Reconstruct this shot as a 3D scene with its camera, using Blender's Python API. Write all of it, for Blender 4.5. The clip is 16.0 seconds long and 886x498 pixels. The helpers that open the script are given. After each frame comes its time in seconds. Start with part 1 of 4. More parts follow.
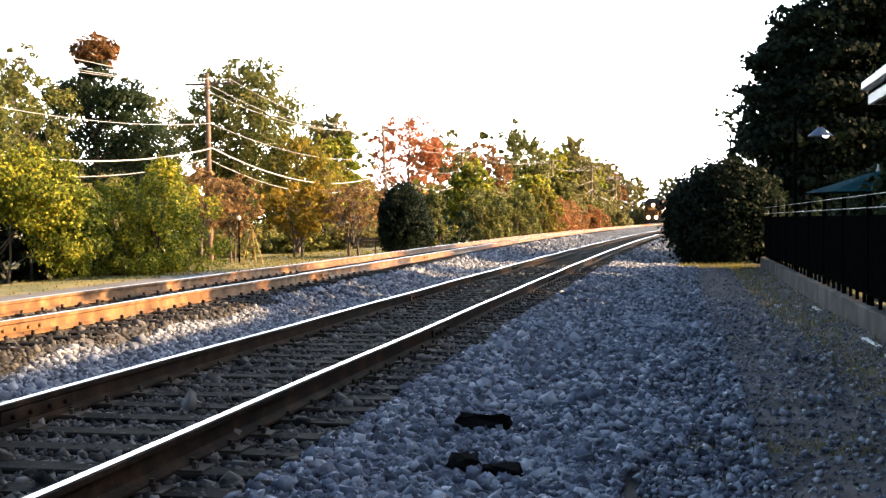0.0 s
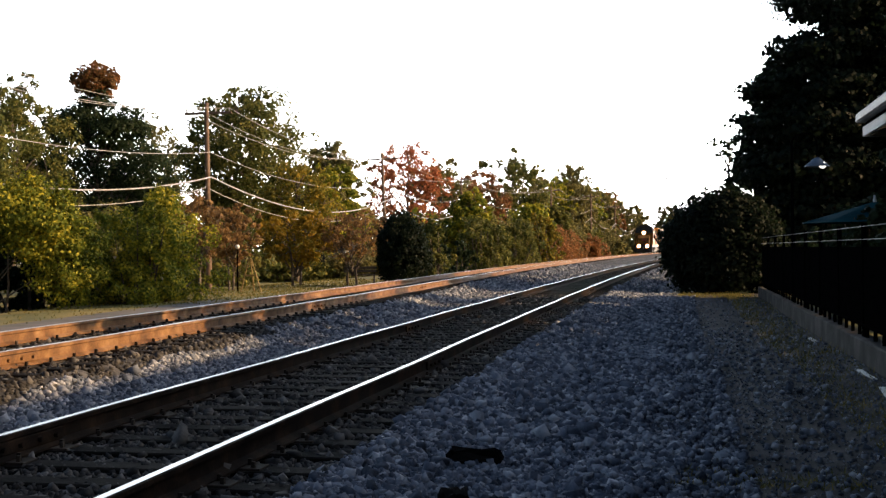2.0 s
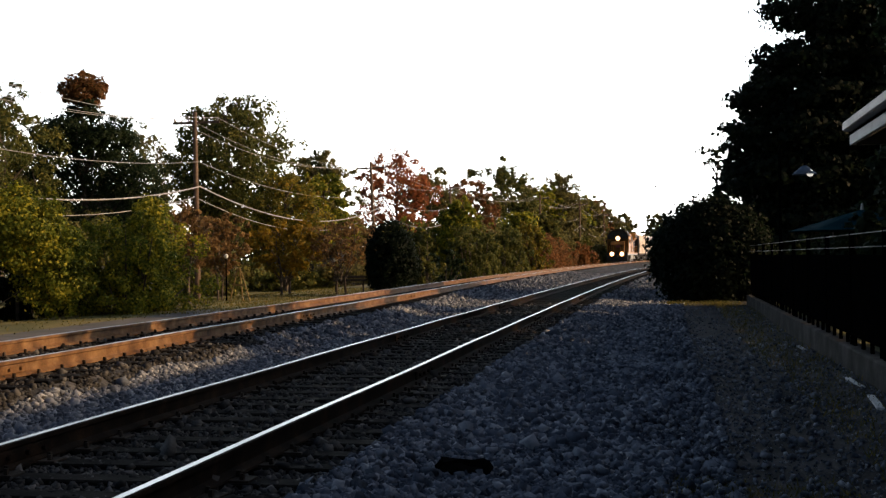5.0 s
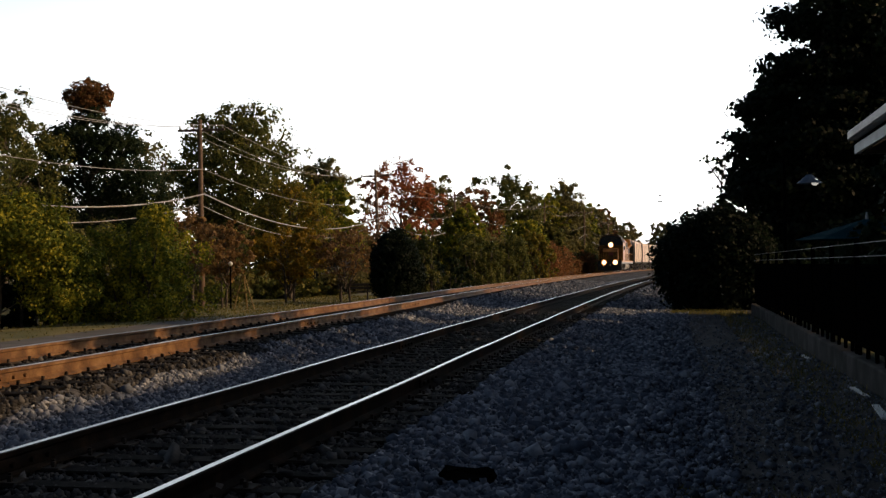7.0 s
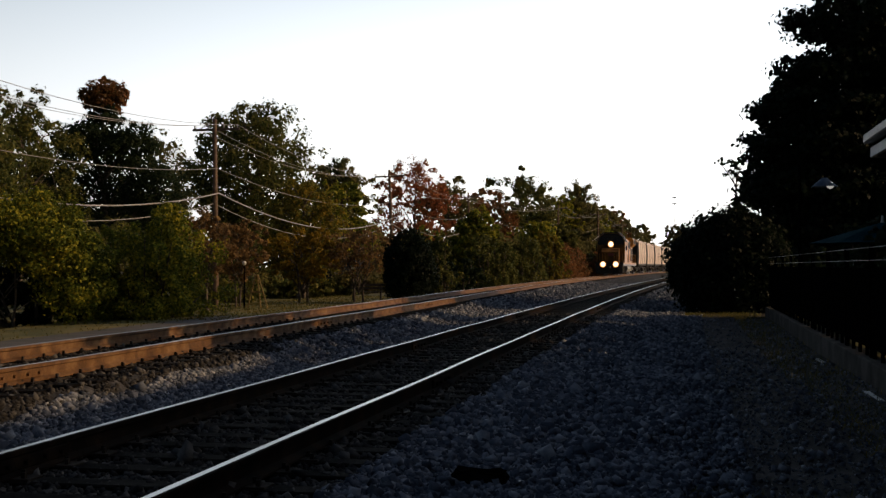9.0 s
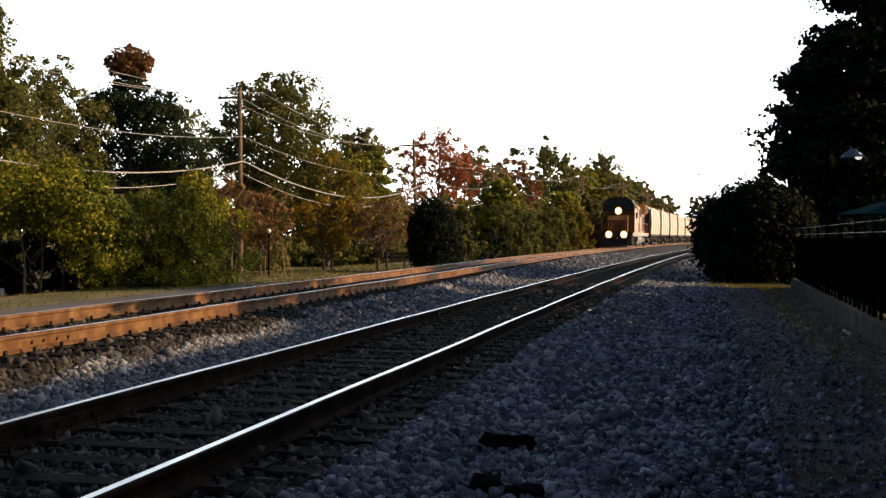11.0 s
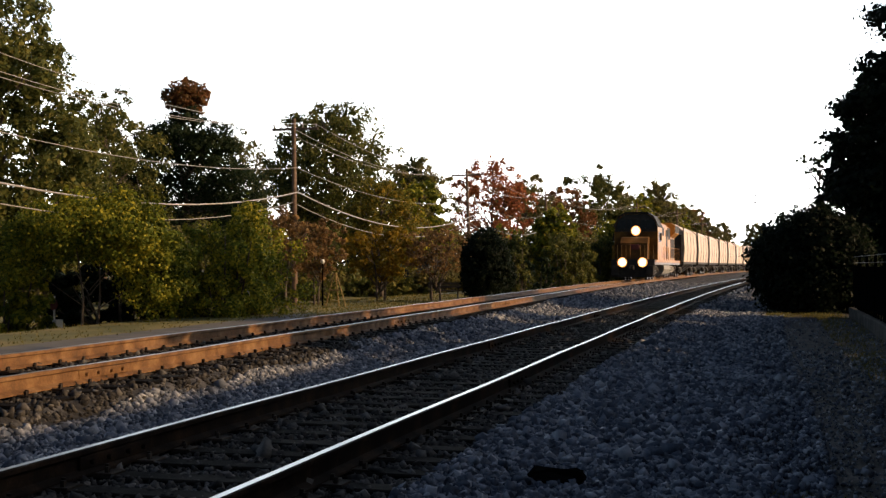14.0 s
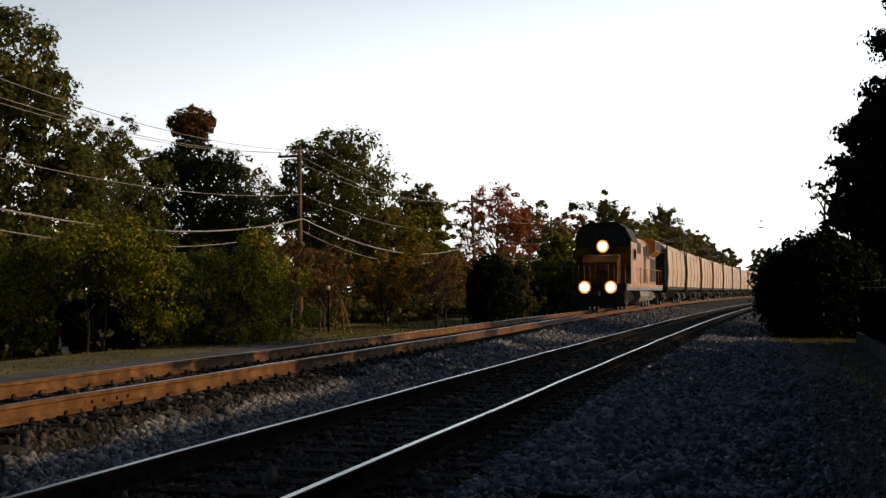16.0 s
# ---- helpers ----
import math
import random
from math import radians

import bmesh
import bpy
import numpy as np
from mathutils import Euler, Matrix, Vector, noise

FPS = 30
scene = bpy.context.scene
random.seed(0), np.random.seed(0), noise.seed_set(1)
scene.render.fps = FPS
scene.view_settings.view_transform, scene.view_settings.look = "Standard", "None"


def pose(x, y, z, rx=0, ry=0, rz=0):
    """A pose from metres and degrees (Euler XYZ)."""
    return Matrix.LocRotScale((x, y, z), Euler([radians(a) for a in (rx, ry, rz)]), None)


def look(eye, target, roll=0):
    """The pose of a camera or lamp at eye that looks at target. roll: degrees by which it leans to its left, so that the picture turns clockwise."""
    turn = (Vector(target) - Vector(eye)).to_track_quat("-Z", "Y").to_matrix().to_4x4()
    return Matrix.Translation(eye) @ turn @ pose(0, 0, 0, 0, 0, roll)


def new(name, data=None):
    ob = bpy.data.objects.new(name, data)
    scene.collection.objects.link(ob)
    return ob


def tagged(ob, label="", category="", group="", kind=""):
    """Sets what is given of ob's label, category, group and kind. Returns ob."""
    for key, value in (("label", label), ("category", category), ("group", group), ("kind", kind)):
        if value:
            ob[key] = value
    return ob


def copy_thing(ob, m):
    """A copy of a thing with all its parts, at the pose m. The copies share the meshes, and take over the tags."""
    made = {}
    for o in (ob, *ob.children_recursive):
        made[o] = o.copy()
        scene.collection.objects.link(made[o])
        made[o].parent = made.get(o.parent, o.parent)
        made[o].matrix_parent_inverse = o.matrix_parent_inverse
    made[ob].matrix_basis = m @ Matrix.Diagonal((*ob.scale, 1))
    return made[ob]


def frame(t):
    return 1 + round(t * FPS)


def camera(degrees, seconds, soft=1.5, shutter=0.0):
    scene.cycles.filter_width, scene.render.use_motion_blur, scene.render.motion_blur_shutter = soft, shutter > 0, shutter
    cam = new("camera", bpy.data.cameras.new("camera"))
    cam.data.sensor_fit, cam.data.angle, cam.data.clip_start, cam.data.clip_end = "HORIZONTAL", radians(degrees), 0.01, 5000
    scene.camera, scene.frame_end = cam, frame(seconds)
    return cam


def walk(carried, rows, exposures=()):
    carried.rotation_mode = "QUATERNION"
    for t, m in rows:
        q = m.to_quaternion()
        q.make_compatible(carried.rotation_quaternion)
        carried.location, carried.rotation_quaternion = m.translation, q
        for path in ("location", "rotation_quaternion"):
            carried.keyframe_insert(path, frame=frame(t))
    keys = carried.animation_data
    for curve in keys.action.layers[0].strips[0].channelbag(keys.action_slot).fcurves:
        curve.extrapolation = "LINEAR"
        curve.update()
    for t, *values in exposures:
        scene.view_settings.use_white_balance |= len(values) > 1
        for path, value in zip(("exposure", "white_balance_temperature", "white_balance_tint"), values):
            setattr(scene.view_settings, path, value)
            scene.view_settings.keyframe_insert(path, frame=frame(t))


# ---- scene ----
cam = camera(39.2, 16.0, soft=1.4, shutter=0.0)
EYE_Z = 1.415


def aim(yaw, pitch, roll, dx=0.0, dz=0.0):
    return pose(dx, 0, EYE_Z + dz, 0, 0, yaw) @ pose(0, 0, 0, 90 + pitch, 0, 0) @ pose(0, 0, 0, 0, 0, roll)


WALK = [
    (0.0, 10.843, -1.301, -0.549), (0.5, 10.023, -0.978, -0.735), (1.0, 10.371, -0.464, -0.326), (1.5, 10.663, 0.028, -0.362),
    (2.0, 10.815, 0.003, -0.471), (2.5, 10.664, 0.055, -0.705), (3.0, 11.024, 0.34, -0.712), (5.5, 10.226, 0.427, -0.668),
    (6.0, 10.54, 0.74, -0.856), (6.5, 10.329, 0.707, -0.656), (7.0, 10.506, 0.76, -0.517), (7.5, 10.784, 0.867, -0.33),
    (8.0, 10.79, 0.838, -0.118), (8.5, 10.953, 0.962, -0.117), (11.0, 12.193, -0.6, 0.277), (11.5, 13.053, -0.269, 0.207),
    (12.0, 13.88, 0.103, 0.225), (12.5, 13.76, -0.059, 0.052), (13.0, 14.628, 0.371, 0.124), (13.5, 14.593, 0.636, -0.007),
    (14.0, 14.681, 0.743, 0.022), (14.5, 14.552, 1.012, -0.238), (15.0, 14.781, 1.438, -0.155), (15.5, 15.455, 1.29, 0.633),
    (16.0, 14.932, 1.948, -0.133)]
EXPOSURES = [(0.0, 2.15), (1.0, 1.6), (2.0, 0.7), (3.0, 0.15), (5.5, -0.25), (7.0, -0.75), (8.5, -1.25), (11.0, 0.1), (11.5, 0.65), (12.5, 0.5), (13.5, 0.3),
             (14.0, -0.15), (15.0, -0.6), (16.0, -1.2)]
SWAY = {0.0: (-0.04, -0.026), 0.5: (-0.03, -0.015), 1.0: (0.0, 0.0), 1.5: (0.01, 0.006), 2.0: (0.015, 0.008), 2.5: (0.02, 0.01), 3.0: (0.02, 0.01), 11.0: (-0.02, 0.0), 11.5: (-0.01, 0.008)}
walk(cam, [(t, aim(a, b, c, *SWAY.get(t, (0.02, 0.022)))) for t, a, b, c in WALK], EXPOSURES)

# ---- light ----
SUN_ELEV, SUN_AZ = radians(21.5), radians(8.0)  # azimuth from +x towards +y
to_sun = Vector((math.cos(SUN_ELEV) * math.cos(SUN_AZ), math.cos(SUN_ELEV) * math.sin(SUN_AZ), math.sin(SUN_ELEV)))
sky_world = bpy.data.worlds.new("sky")
scene.world = sky_world
sky_world.use_nodes = True
wn = sky_world.node_tree
sky_node = wn.nodes.new("ShaderNodeTexSky")
sky_node.sky_type = "NISHITA"
sky_node.sun_disc = False
sky_node.sun_elevation = SUN_ELEV
sky_node.sun_rotation = math.pi / 2 - SUN_AZ
sky_node.dust_density = 3.0


def wmath(op, a, b=None):
    n = wn.nodes.new("ShaderNodeMath")
    n.operation = op
    for i, v in enumerate((a, b)):
        if v is None:
            continue
        if isinstance(v, (int, float)):
            n.inputs[i].default_value = v
        else:
            wn.links.new(v, n.inputs[i])
    return n.outputs[0]


# glow added to the sky: brightest low down, ahead along the line, not sunward
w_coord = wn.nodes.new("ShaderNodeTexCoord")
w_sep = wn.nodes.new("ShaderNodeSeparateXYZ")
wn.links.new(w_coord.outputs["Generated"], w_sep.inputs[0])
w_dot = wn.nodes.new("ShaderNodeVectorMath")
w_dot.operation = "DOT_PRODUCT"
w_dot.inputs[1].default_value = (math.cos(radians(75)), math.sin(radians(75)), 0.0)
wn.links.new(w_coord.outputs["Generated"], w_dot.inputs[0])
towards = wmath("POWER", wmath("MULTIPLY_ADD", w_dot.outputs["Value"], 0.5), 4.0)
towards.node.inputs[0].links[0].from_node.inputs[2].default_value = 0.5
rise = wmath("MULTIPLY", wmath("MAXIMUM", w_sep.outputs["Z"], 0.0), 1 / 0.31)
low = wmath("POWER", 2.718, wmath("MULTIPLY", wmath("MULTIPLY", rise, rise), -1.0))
sky_glow = wmath("MULTIPLY", wmath("MULTIPLY", towards, low), 4.8)
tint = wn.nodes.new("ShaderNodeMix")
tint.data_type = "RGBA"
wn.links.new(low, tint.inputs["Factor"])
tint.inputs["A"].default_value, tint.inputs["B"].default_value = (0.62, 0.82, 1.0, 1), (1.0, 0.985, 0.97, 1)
bg_sky_glow = wn.nodes.new("ShaderNodeBackground")
wn.links.new(tint.outputs["Result"], bg_sky_glow.inputs[0])
wn.links.new(sky_glow, bg_sky_glow.inputs[1])
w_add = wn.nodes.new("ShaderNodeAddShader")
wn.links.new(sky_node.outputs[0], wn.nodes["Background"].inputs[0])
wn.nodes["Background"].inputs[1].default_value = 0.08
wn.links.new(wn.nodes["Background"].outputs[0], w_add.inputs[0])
wn.links.new(bg_sky_glow.outputs[0], w_add.inputs[1])
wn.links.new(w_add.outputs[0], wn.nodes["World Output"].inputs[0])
sun_data = bpy.data.lights.new("sun", "SUN")
sun_data.energy, sun_data.angle, sun_data.color = 5.0, radians(0.6), (1.0, 0.64, 0.33)
sun = new("sun", sun_data)
sun.matrix_world = look(to_sun * 80, (0, 0, 0))


# ---- materials ----
def material(name, stops, rough=0.85, metal=0.0, scale=6.0, fine=60.0, bump=0.3, island=False, through_light=0.0, random_object=False, spec=0.5, bump_dist=0.02):
    """stops: colours from dark to light, mixed by coarse and fine noise (and by a value for each piece)."""
    m = bpy.data.materials.new(name)
    m.use_nodes = True
    nt = m.node_tree
    bsdf = nt.nodes["Principled BSDF"]
    coord = nt.nodes.new("ShaderNodeTexCoord")
    n1 = nt.nodes.new("ShaderNodeTexNoise")
    n1.inputs["Scale"].default_value, n1.inputs["Detail"].default_value = scale, 5.0
    n2 = nt.nodes.new("ShaderNodeTexNoise")
    n2.inputs["Scale"].default_value, n2.inputs["Detail"].default_value = fine, 3.0
    nt.links.new(coord.outputs["Object"], n1.inputs["Vector"])
    nt.links.new(coord.outputs["Object"], n2.inputs["Vector"])
    mix = nt.nodes.new("ShaderNodeMath")
    mix.operation = "MULTIPLY_ADD"
    mix.inputs[1].default_value = 0.35
    nt.links.new(n2.outputs["Fac"], mix.inputs[0])
    nt.links.new(n1.outputs["Fac"], mix.inputs[2])
    fac = nt.nodes.new("ShaderNodeMath")
    fac.operation = "MULTIPLY_ADD"
    fac.inputs[1].default_value, fac.inputs[2].default_value = 1.9, -0.78
    nt.links.new(mix.outputs[0], fac.inputs[0])
    out = fac.outputs[0]
    if island or random_object:
        g = nt.nodes.new("ShaderNodeNewGeometry" if island else "ShaderNodeObjectInfo")
        a = nt.nodes.new("ShaderNodeMath")
        a.operation = "MULTIPLY_ADD"
        a.inputs[1].default_value = 0.7 if island else 0.5
        nt.links.new(g.outputs["Random Per Island" if island else "Random"], a.inputs[0])
        b = nt.nodes.new("ShaderNodeMath")
        b.operation = "MULTIPLY_ADD"
        b.inputs[1].default_value, b.inputs[2].default_value = 0.5, -0.1
        nt.links.new(out, b.inputs[0])
        nt.links.new(b.outputs[0], a.inputs[2])
        out = a.outputs[0]
    ramp = nt.nodes.new("ShaderNodeValToRGB")
    el = ramp.color_ramp.elements
    while len(el) < len(stops):
        el.new(0.5)
    for i, c in enumerate(stops):
        el[i].position = i / max(1, len(stops) - 1)
        el[i].color = (*c, 1)
    nt.links.new(out, ramp.inputs[0])
    nt.links.new(ramp.outputs[0], bsdf.inputs["Base Color"])
    bsdf.inputs["Roughness"].default_value, bsdf.inputs["Metallic"].default_value = rough, metal
    bsdf.inputs["Specular IOR Level"].default_value = spec
    if bump:
        bn = nt.nodes.new("ShaderNodeBump")
        bn.inputs["Strength"].default_value, bn.inputs["Distance"].default_value = bump, bump_dist
        nt.links.new(mix.outputs[0], bn.inputs["Height"])
        nt.links.new(bn.outputs[0], bsdf.inputs["Normal"])
    if through_light:
        tr = nt.nodes.new("ShaderNodeBsdfTranslucent")
        nt.links.new(ramp.outputs[0], tr.inputs[0])
        ms = nt.nodes.new("ShaderNodeMixShader")
        ms.inputs[0].default_value = through_light
        nt.links.new(bsdf.outputs[0], ms.inputs[1])
        nt.links.new(tr.outputs[0], ms.inputs[2])
        nt.links.new(ms.outputs[0], nt.nodes["Material Output"].inputs[0])
    return m


def leaves(name, *stops):
    return material(name, stops, rough=0.55, scale=0.5, fine=9.0, bump=0, island=True, through_light=0.42, spec=0.12)


def glow(name, colour, strength):
    m = bpy.data.materials.new(name)
    m.use_nodes = True
    b = m.node_tree.nodes["Principled BSDF"]
    b.inputs["Base Color"].default_value = (0.8, 0.8, 0.8, 1)
    b.inputs["Emission Color"].default_value, b.inputs["Emission Strength"].default_value = (*colour, 1), strength
    return m


M_STONE = material("ballast_stone", [(0.02, 0.024, 0.032), (0.125, 0.146, 0.19), (0.45, 0.465, 0.5)], scale=7, fine=50, island=True, bump=0.3, spec=0.15)
M_STONE_ONE = material("ballast_stone_single", [(0.02, 0.024, 0.032), (0.125, 0.146, 0.19), (0.45, 0.465, 0.5)], scale=7, fine=50, random_object=True, bump=0.2, spec=0.15)
M_STONE_DIRTY = material("oily_ballast_stone", [(0.01, 0.01, 0.0105), (0.042, 0.041, 0.041), (0.17, 0.165, 0.16)], scale=7, fine=50, island=True, bump=0.3, spec=0.05)
M_BED = material("ballast_bed", [(0.01, 0.01, 0.011), (0.045, 0.046, 0.05), (0.17, 0.17, 0.18)], scale=2.2, fine=19, bump=1.0, bump_dist=0.05, spec=0.05)
M_GRAVEL = material("fine_gravel", [(0.018, 0.0175, 0.018), (0.055, 0.053, 0.054), (0.14, 0.137, 0.137)], scale=1.3, fine=42, bump=0.8, bump_dist=0.03, spec=0.05)
M_GRASS = material("autumn_grass", [(0.05, 0.06, 0.02), (0.12, 0.12, 0.035), (0.26, 0.2, 0.07)], scale=0.6, fine=25, bump=0.7, bump_dist=0.04)
M_ASPHALT = material("asphalt", [(0.06, 0.06, 0.06), (0.1, 0.095, 0.09), (0.14, 0.13, 0.12)], scale=1.0, fine=70, bump=0.3, bump_dist=0.01)
# rust of the near rails, darkened in colour for the shade there
M_RAIL_SHADED = material("shaded_rusty_rail_side", [(0.005, 0.004, 0.0035), (0.014, 0.01, 0.008), (0.04, 0.025, 0.016)], rough=0.9, spec=0.05, scale=4, fine=50, bump=0.2, bump_dist=0.004)
M_HEAD = material("polished_rail_head", [(0.45, 0.45, 0.46), (0.6, 0.6, 0.6), (0.7, 0.7, 0.7)], rough=0.28, metal=1.0, scale=3, fine=30, bump=0.02, bump_dist=0.002)
M_PLATE = material("rusty_tie_plate", [(0.014, 0.011, 0.009), (0.04, 0.032, 0.026), (0.11, 0.09, 0.075)], rough=0.7, scale=6, fine=40, bump=0.3, random_object=True, spec=0.06)
M_TIE = material("weathered_tie", [(0.005, 0.0046, 0.0044), (0.011, 0.0098, 0.009), (0.03, 0.027, 0.024)], scale=5, fine=38, bump=0.6, random_object=True, spec=0.03)
M_BARK = material("bark", [(0.03, 0.024, 0.018), (0.09, 0.07, 0.055), (0.16, 0.13, 0.1)], scale=4, fine=26, bump=0.8, bump_dist=0.04)
M_POLE = material("weathered_pole_wood", [(0.06, 0.038, 0.025), (0.14, 0.09, 0.062), (0.24, 0.17, 0.12)], scale=3, fine=40, bump=0.4)
M_WIRE = material("wire", [(0.2, 0.19, 0.18), (0.3, 0.28, 0.26), (0.42, 0.4, 0.38)], rough=0.5, bump=0)
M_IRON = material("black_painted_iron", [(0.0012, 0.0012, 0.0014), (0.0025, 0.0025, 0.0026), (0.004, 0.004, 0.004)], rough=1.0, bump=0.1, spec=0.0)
M_CONCRETE = material("stained_concrete", [(0.022, 0.022, 0.022), (0.055, 0.054, 0.052), (0.12, 0.115, 0.11)], scale=2, fine=30, bump=0.4, spec=0.05)
M_WHITE = material("weathered_white_paint", [(0.55, 0.54, 0.52), (0.72, 0.71, 0.69), (0.8, 0.8, 0.78)], rough=0.6, scale=2, fine=24, bump=0.1)
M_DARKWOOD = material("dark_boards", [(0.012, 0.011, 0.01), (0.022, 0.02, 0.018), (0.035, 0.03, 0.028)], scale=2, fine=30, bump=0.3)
M_SHINGLE = material("dark_roof_shingle", [(0.02, 0.02, 0.02), (0.04, 0.038, 0.036), (0.07, 0.066, 0.06)], scale=3, fine=30, bump=0.5)
M_TEAL = material("teal_canvas", [(0.0, 0.025, 0.035), (0.004, 0.045, 0.06), (0.008, 0.065, 0.085)], scale=2, fine=60, bump=0.15, rough=0.95, spec=0.03)
M_YELLOW = material("yellow_loco_paint", [(0.14, 0.06, 0.01), (0.46, 0.21, 0.03), (0.66, 0.34, 0.06)], rough=0.45, scale=1.2, fine=14, bump=0.05)
# darker copy of the yellow, with the front's shade put into its colour
M_YELLOW_SHADED = material("shaded_yellow_paint", [(0.03, 0.017, 0.007), (0.11, 0.052, 0.012), (0.24, 0.115, 0.025)], rough=0.7, scale=1.2, fine=14, bump=0.05, spec=0.2)
M_GREY = material("grey_loco_paint", [(0.1, 0.105, 0.11), (0.2, 0.2, 0.21), (0.28, 0.28, 0.28)], rough=0.5, scale=1.5, fine=18, bump=0.05)
M_SOOT = material("black_underframe", [(0.012, 0.011, 0.01), (0.03, 0.027, 0.024), (0.06, 0.052, 0.045)], rough=0.8, scale=3, fine=22, bump=0.3)
M_PALE_FRAME = material("pale_truck_frame", [(0.12, 0.11, 0.1), (0.26, 0.25, 0.23), (0.4, 0.38, 0.35)], rough=0.7, scale=3, fine=22, bump=0.2)
M_HOPPER = material("pale_hopper_paint", [(0.34, 0.25, 0.19), (0.6, 0.47, 0.36), (0.74, 0.6, 0.48)], rough=0.6, scale=0.5, fine=9, bump=0.05)
M_REDMARK = material("red_stripe_paint", [(0.1, 0.02, 0.012), (0.16, 0.03, 0.02), (0.22, 0.04, 0.03)], rough=0.5, bump=0.05)
M_GLASS = material("dark_window_glass", [(0.02, 0.025, 0.03), (0.03, 0.035, 0.04), (0.04, 0.045, 0.05)], rough=0.35, bump=0, spec=0.2)
M_WHEEL = material("worn_steel_wheel", [(0.05, 0.04, 0.035), (0.12, 0.1, 0.09), (0.2, 0.17, 0.15)], rough=0.5, metal=0.6, bump=0.1)
M_LAMP = glow("headlight_glow", (1.0, 0.8, 0.48), 7.0)
# orange bloom of the headlights, as an emitting colour
M_HALO = glow("bloom_glow", (1.0, 0.34, 0.06), 2.2)
M_BRICK = material("pale_siding", [(0.3, 0.28, 0.25), (0.5, 0.48, 0.44), (0.6, 0.58, 0.54)], scale=2, fine=18, bump=0.2)
M_BLUE = material("blue_paint", [(0.05, 0.08, 0.13), (0.08, 0.12, 0.18), (0.11, 0.16, 0.23)], rough=0.6, bump=0.1)

L_GREEN = leaves("green_leaves", (0.03, 0.045, 0.014), (0.095, 0.108, 0.028), (0.24, 0.21, 0.05))
L_YGREEN = leaves("yellow_green_leaves", (0.03, 0.055, 0.01), (0.17, 0.2, 0.025), (0.62, 0.52, 0.05))
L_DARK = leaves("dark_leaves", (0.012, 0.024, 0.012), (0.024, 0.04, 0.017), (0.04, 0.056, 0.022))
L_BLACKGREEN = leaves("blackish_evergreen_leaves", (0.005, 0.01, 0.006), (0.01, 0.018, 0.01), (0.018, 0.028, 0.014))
L_ORANGE = leaves("orange_brown_leaves", (0.09, 0.06, 0.03), (0.22, 0.13, 0.055), (0.36, 0.23, 0.08))
L_GOLD = leaves("golden_leaves", (0.1, 0.09, 0.015), (0.26, 0.17, 0.02), (0.42, 0.25, 0.02))
L_GOLDGREEN = leaves("gold_tinged_green_leaves", (0.05, 0.06, 0.015), (0.16, 0.15, 0.025), (0.42, 0.27, 0.03))
L_RED = leaves("red_autumn_leaves", (0.06, 0.06, 0.02), (0.36, 0.11, 0.05), (0.56, 0.24, 0.08))
L_RUST = leaves("rust_tinged_leaves", (0.06, 0.055, 0.022), (0.22, 0.105, 0.04), (0.38, 0.16, 0.065))
L_OLIVE = leaves("olive_leaves", (0.06, 0.062, 0.022), (0.15, 0.14, 0.05), (0.3, 0.26, 0.09))


# ---- building blocks ----
def mesh_of(bm, name, mats):
    me = bpy.data.meshes.new(name)
    bm.normal_update()
    bm.to_mesh(me)
    bm.free()
    for m in (mats if isinstance(mats, (list, tuple)) else [mats]):
        me.materials.append(m)
    return me


def part(name, bm, mat, parent=None, label="", m=None):
    ob = new(name, mesh_of(bm, name, mat))
    if parent is not None:
        ob.parent = parent
    if m is not None:
        ob.matrix_basis = m
    return tagged(ob, label)


def piece(name, me, parent, m):
    ob = new(name, me)
    ob.parent = parent
    ob.matrix_basis = m
    return ob


def thing(name, label, category, m=None, group="", kind=""):
    ob = new(name)
    ob.empty_display_size = 0.1
    if m is not None:
        ob.matrix_basis = m
    return tagged(ob, label, category, group, kind)


def add_box(bm, x0, x1, y0, y1, z0, z1, bevel=0.0):
    r = bmesh.ops.create_cube(bm, size=1.0, matrix=Matrix.LocRotScale(((x0 + x1) / 2, (y0 + y1) / 2, (z0 + z1) / 2), None, (x1 - x0, y1 - y0, z1 - z0)))
    if bevel:
        edges = list({e for v in r["verts"] for e in v.link_edges})
        bmesh.ops.bevel(bm, geom=edges, offset=bevel, segments=1, affect="EDGES")


def box(x0, x1, y0, y1, z0, z1, bevel=0.01):
    bm = bmesh.new()
    add_box(bm, x0, x1, y0, y1, z0, z1, bevel)
    return bm


def add_rod(bm, a, b, r0, r1=None, seg=8):
    a, b = Vector(a), Vector(b)
    d = b - a
    bmesh.ops.create_cone(bm, cap_ends=True, segments=seg, radius1=r0, radius2=r0 if r1 is None else r1, depth=d.length,
                          matrix=Matrix.Translation((a + b) / 2) @ d.to_track_quat("Z", "Y").to_matrix().to_4x4())


def prism(outline, y0, y1, axis="y"):
    """A bmesh: the outline of (a, z) points drawn out along y (a is x) or along x (a is y)."""
    bm = bmesh.new()
    rings = []
    for t in (y0, y1):
        rings.append([bm.verts.new((a, t, z) if axis == "y" else (t, a, z)) for a, z in outline])
    n = len(outline)
    for i in range(n):
        bm.faces.new((rings[0][i], rings[0][(i + 1) % n], rings[1][(i + 1) % n], rings[1][i]))
    bm.faces.new(rings[0])
    bm.faces.new(rings[1])
    bmesh.ops.recalc_face_normals(bm, faces=bm.faces)
    return bm


